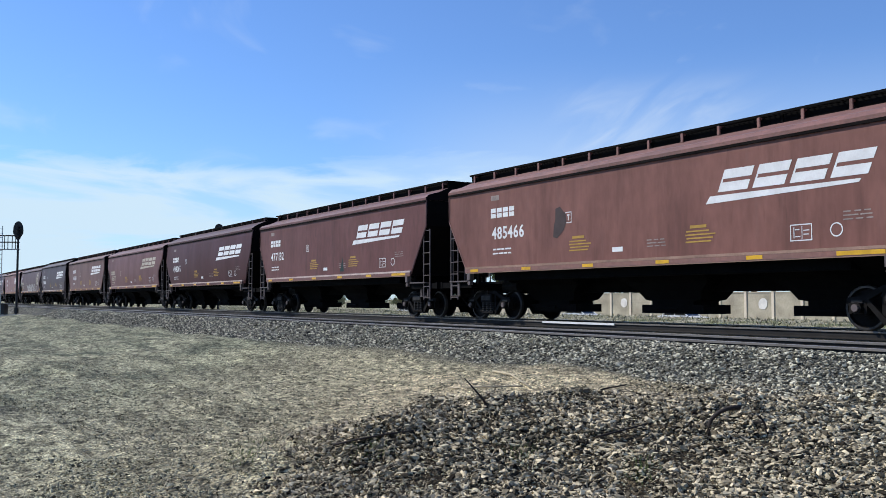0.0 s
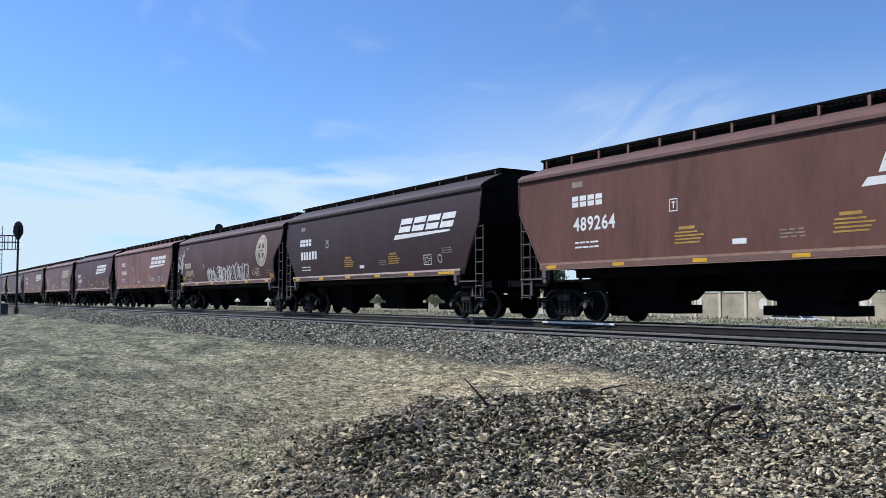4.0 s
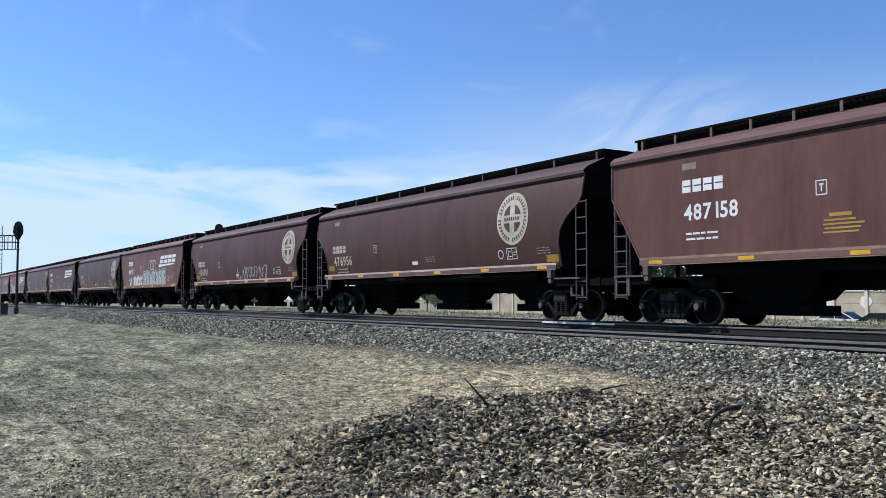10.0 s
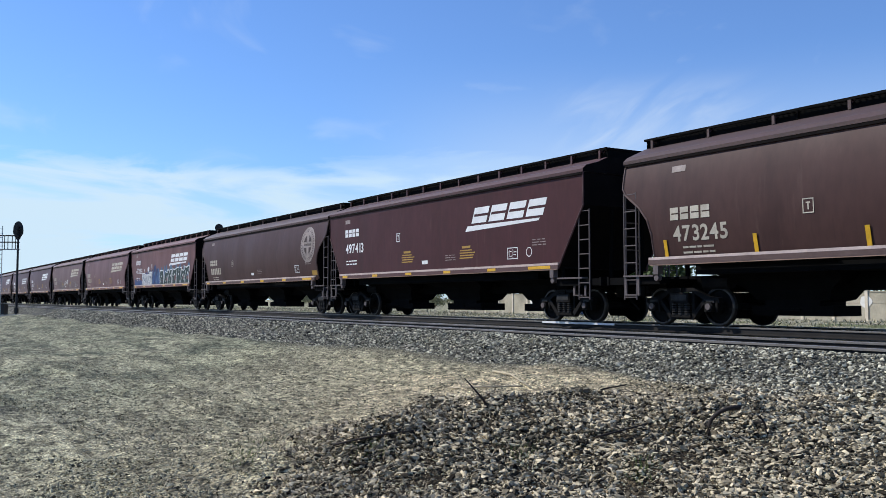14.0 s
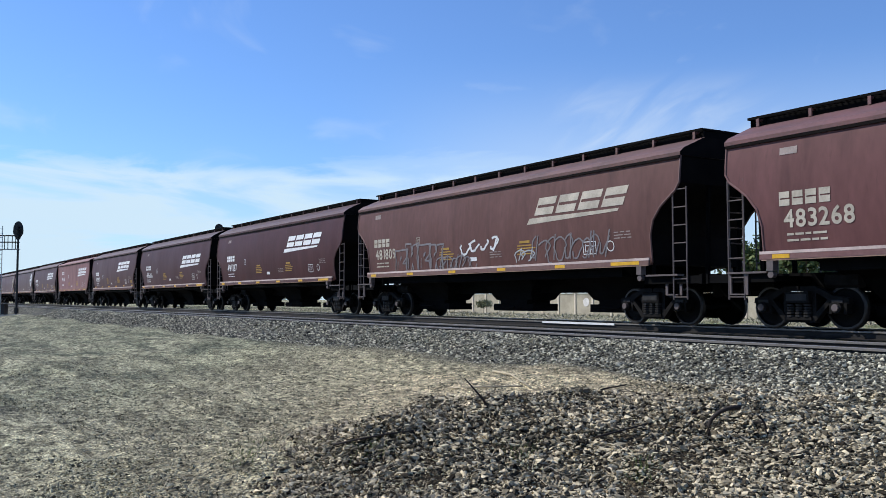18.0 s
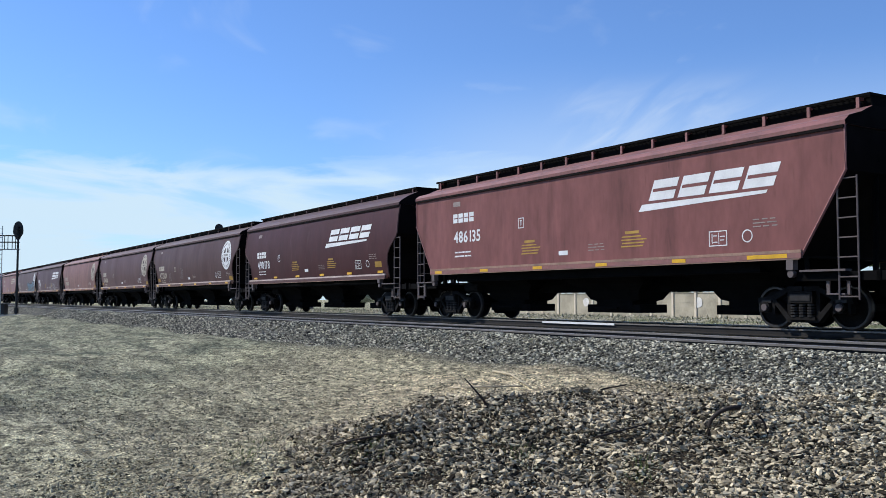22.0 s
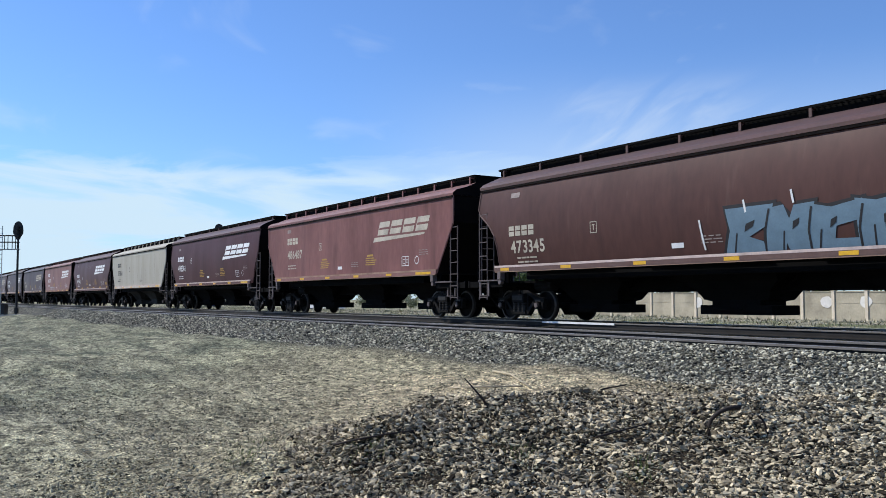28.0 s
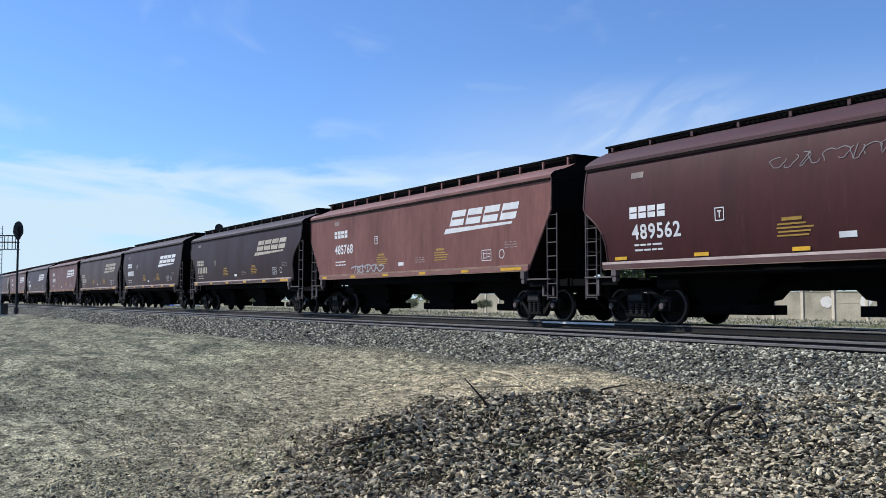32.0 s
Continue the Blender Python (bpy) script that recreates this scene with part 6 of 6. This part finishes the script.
def build_litter():
    side, up = Vector((0.528, 0.849, 0)), Vector((0, 0, 1))

    def arc(name, centre, r, a0, a1, w0, w1, label, category):
        """A bent stem in an upright plane."""
        pts = []
        for q in range(9):
            t = radians(a0 + (a1 - a0) * q / 8)
            pts.append(Vector(centre) + side * (r * math.cos(t)) + up * (r * 0.75 * math.sin(t)))
        bent(name, pts, w0, w1, M_ROOT, label, category)
    foot = Vector(on_ground(-6.66, 4.63))
    bent("stick", [foot - up * 0.03, foot - side * 0.06 + up * 0.07, foot - side * 0.13 + up * 0.15, foot - side * 0.22 + up * 0.25], 0.012, 0.005, M_ROOT, "dark dry stick leaning out of the dirt", "stick")
    c = on_ground(-5.15, 6.1, 0.05)
    arc("root", c, 0.25, 195, 85, 0.014, 0.021, "dark curved root sticking out of the gravel", "root")
    arc("root", c, 0.23, 45, -20, 0.008, 0.012, "dark bent root tip in the gravel", "root")
    bent("wood_splinter", [on_ground(-11.4, 8.0, 0.03), on_ground(-10.6, 7.75, 0.03), on_ground(-9.7, 7.42, 0.02)], 0.02, 0.012, M_STRAW, "long bleached wood splinter lying on the dirt", "wood")
    bent("wood_splinter", [on_ground(-10.62, 6.67, 0.03), on_ground(-10.12, 6.89, 0.04), on_ground(-9.85, 7.4, 0.03)], 0.010, 0.012, M_STRAW, "short bleached wood splinter lying on the dirt", "wood")
    bent("branch", [on_ground(-8.6, 7.1, 0.02), on_ground(-8.6, 7.6, 0.04), on_ground(-8.65, 8.15, 0.02)], 0.016, 0.008, M_ROOT, "thin dark branch lying on the dirt", "branch")
    for pts, r0, r1 in LONG_ROOTS:
        bent("root", [on_ground(x, y, 0.055) for x, y in pts], r0, r1, M_ROOT, "long dark root lying across the heap", "root")
    rng = np.random.default_rng(31)
    n = 3600
    r, f = np.where(np.arange(n) % 3 > 0, rng.normal(-0.8, 0.65, n), rng.normal(0.9, 1.2, n)), np.where(np.arange(n) % 3 > 0, rng.uniform(6.0, 9.6, n), rng.normal(8.2, 0.9, n))
    x, y = -f * math.cos(_a) + r * math.sin(_a), f * math.sin(_a) + r * math.cos(_a)
    z = height(x, y) + 0.015
    t, ln = rng.random(n) * 6.283, 0.03 + 0.11 * rng.random(n) ** 2
    w = 0.0036
    dx, dy = np.cos(t) * ln, np.sin(t) * ln
    nx, ny = -np.sin(t) * w, np.cos(t) * w
    up = rng.random(n) * 0.05
    v = np.stack([np.stack([x - nx, y - ny, z], -1), np.stack([x + nx, y + ny, z], -1), np.stack([x + dx + nx, y + dy + ny, z + up], -1), np.stack([x + dx - nx, y + dy - ny, z + up], -1)], 1)
    ob = new("straw", quick_mesh("straw", v.reshape(-1, 3), np.arange(4 * n).reshape(-1, 4), [M_FIBRE]))
    tagged(ob, "short dry straw scattered over the gravel heap", "straw", kind="stuff")
    n = 420
    base = rng.integers(0, 6, n)
    cx, cy = np.array([-5.9, -6.6, -8.2, -7.4, -5.0, -4.6])[base], np.array([4.35, 3.4, 3.0, 2.6, 4.9, 3.9])[base]
    x, y = cx + rng.normal(0, 0.10, n), cy + rng.normal(0, 0.10, n)
    z, h, t = height(x, y), 0.03 + 0.07 * rng.random(n), rng.random(n) * 6.283
    lean = rng.normal(0, 0.03, (n, 2))
    v = np.stack([np.stack([x - 0.003 * np.cos(t), y - 0.003 * np.sin(t), z], -1), np.stack([x + 0.003 * np.cos(t), y + 0.003 * np.sin(t), z], -1),
                  np.stack([x + lean[:, 0], y + lean[:, 1], z + h], -1)], 1)
    ob = new("grass", quick_mesh("grass", v.reshape(-1, 3), np.arange(3 * n).reshape(-1, 3), [M_TUFT]))
    tagged(ob, "small green grass tufts on the gravel heap", "grass", kind="stuff")


M_FIBRE = stone_material("dry_fibres", (0.03, 0.022, 0.013), (0.60, 0.50, 0.33), 1.5)
M_TUFT = leaf_material("green_grass", (0.05, 0.09, 0.02), (0.14, 0.18, 0.05))
build_litter()


# ---- street traffic ----
M_CARWHITE, M_CARDARK, M_TRUCKBLUE = material("white_car_paint", (0.78, 0.78, 0.78), 0.25, vary=0.06, bump=0), material("dark_car_paint", (0.03, 0.035, 0.04), 0.25, vary=0.1, bump=0), material("blue_truck_paint", (0.02, 0.07, 0.42), 0.3, vary=0.1, bump=0)
M_GLASSDARK = material("tinted_glass", (0.012, 0.014, 0.016), 0.08, vary=0.05, bump=0, spec=0.6)
M_TYRE = material("tyre_rubber", (0.02, 0.02, 0.02), 0.85, vary=0.2)
ROAD_Z = -1.71


def wheel_mesh(r, w):
    bm = bmesh.new()
    lathe(bm, [(r * 0.55, -w / 2), (r * 0.95, -w / 2), (r, -w / 3), (r, w / 3), (r * 0.95, w / 2), (r * 0.55, w / 2)], 18)
    for q in range(5):
        t = q * 1.2566
        rod(bm, (0.3 * r * math.cos(t), -w * 0.52, 0.3 * r * math.sin(t)), (0.3 * r * math.cos(t), w * 0.52, 0.3 * r * math.sin(t)), 0.09 * r, 5)
    return mesh_of(bm, "wheel", M_TYRE)


WHEEL_CAR, WHEEL_TRUCK = wheel_mesh(0.33, 0.21), wheel_mesh(0.5, 0.28)


def build_road_car(paint, label):
    car = tagged(new("car"), label, "car", "cars on the street")
    bm = bmesh.new()
    prism(bm, [(-2.25, 0.35), (-2.3, 0.62), (-2.2, 0.92), (-1.5, 1.0), (1.0, 0.98), (2.05, 0.82), (2.28, 0.6), (2.25, 0.32)], -0.88, 0.88)
    part("body", bm, paint, car)
    bm = bmesh.new()
    prism(bm, [(-1.75, 0.99), (-1.15, 1.42), (0.15, 1.45), (1.05, 0.98)], -0.74, 0.74)
    cabin = part("cabin", bm, M_GLASSDARK, car, "tinted glass cabin")
    part("roof", boxes((-1.15, 0.2, -0.72, 0.72, 1.43, 1.49)), paint, cabin)
    for s in (-1, 1):
        bm = bmesh.new()
        for a, b in (((-1.75, 1.0), (-1.12, 1.44)), ((1.08, 0.98), (0.15, 1.46)), ((-0.35, 0.99), (-0.35, 1.45))):
            rod(bm, (a[0], s * 0.745, a[1]), (b[0], s * 0.745, b[1]), 0.035, 5)
        part("pillar", bm, paint, cabin)
    wheels = []
    for x in (-1.4, 1.4):
        for y in (-0.8, 0.8):
            w = part("wheel", WHEEL_CAR, None, car)
            w.location = (x, y, 0.33)
            wheels.append(w)
    return car, wheels


def build_truck():
    truck = tagged(new("truck"), "lorry with a blue cab and a plain white box trailer", "truck", "cars on the street")
    bm = bmesh.new()
    prism(bm, [(0.0, 0.5), (-0.1, 1.5), (0.25, 1.75), (0.9, 1.85), (1.15, 2.9), (2.9, 3.2), (2.9, 0.5)], -1.2, 1.2)
    part("cab", bm, M_TRUCKBLUE, truck, "blue painted cab")
    part("windscreen", boxes((0.82, 1.0, -1.05, 1.05, 2.0, 2.6), (1.2, 2.0, -1.212, 1.212, 2.0, 2.6)), M_GLASSDARK, truck)
    part("chassis", boxes((0.3, 13.2, -0.45, 0.45, 0.55, 0.95)), M_BLACK, truck)
    part("trailer", boxes((3.5, 13.6, -1.28, 1.28, 1.1, 3.95)), M_CARWHITE, truck, "plain white box trailer")
    wheels = []
    for x in (0.9, 4.3, 11.6, 12.8):
        for y in (-1.05, 1.05):
            w = part("wheel", WHEEL_TRUCK, None, truck)
            w.location = (x, y, 0.5)
            wheels.append(w)
    return truck, wheels


# thing with its wheels, place at the start, speed, lane, wheel radius, rows each second for the wheels
STREET = [
    (build_road_car(M_CARWHITE, "white saloon car driving along the street"), -54.0, 7.6, 57.5, 0.33, 15),
    (build_road_car(M_CARWHITE, "white saloon car with tinted windows on the street"), -67.0, 6.0, 57.5, 0.33, 15),
    (build_road_car(M_CARWHITE, "white saloon car following along the street"), -100.0, 6.1, 57.5, 0.33, 15),
    (build_road_car(M_CARDARK, "dark saloon car driving along the street"), 41.4, -7.5, 53.0, 0.33, 30),
    (build_truck(), 333.0, -16.4, 53.0, 0.5, 30),
]


def motions():
    """Everything that moves: the train with its axles, and the traffic on the street."""
    slips = {0: -0.008, 1: -0.015, 2: 0.013, 3: 0.015, 6: -0.006, 7: -0.018, 8: 0.025, 9: 0.012, 10: 0.011, 11: 0.005, 13: -0.038, 17: -0.042, 18: -0.0215,
             19: 0.005, 20: 0.011, 21: 0.016, 23: 0.008, 24: -0.042, 25: 0.018, 28: 0.005, 29: -0.035, 30: 0.016, 31: 0.014, 32: 0.023}
    for i, car in enumerate(TRAIN):
        walk(car, [(t, pose(start_x(i) + SPEED * (t + slips.get(t, 0)), TRAIN_Y, 0)) for t in range(33)])
    turn = math.degrees(SPEED / 0.46) / FPS
    for axles in (FRONT_AXLES, REAR_AXLES):
        at = axles[0].location.copy()
        walk(axles[0], [(q / FPS, pose(*at, 0, (turn * q) % 360, 0)) for q in range(32 * FPS + 1)])
        data = axles[0].animation_data
        for o in axles[1:]:
            o.rotation_mode = "QUATERNION"
            keys = o.animation_data_create()
            keys.action, keys.action_slot = data.action, data.action_slot
    for (thing, wheels), x, v, y, r, rate in STREET:
        face = 180 if thing.name.startswith("car") and v < 0 else 0
        walk(thing, [(t, pose(x + v * t, y, ROAD_Z, 0, 0, face)) for t in (0, 8, 16, 24, 32)])
        spin = math.degrees((abs(v) if face or v > 0 else v) / r) / rate
        for w in wheels:
            at = w.location.copy()
            walk(w, [(q / rate, pose(*at, 0, (spin * q) % 360, 0)) for q in range(32 * rate + 1)])


motions()
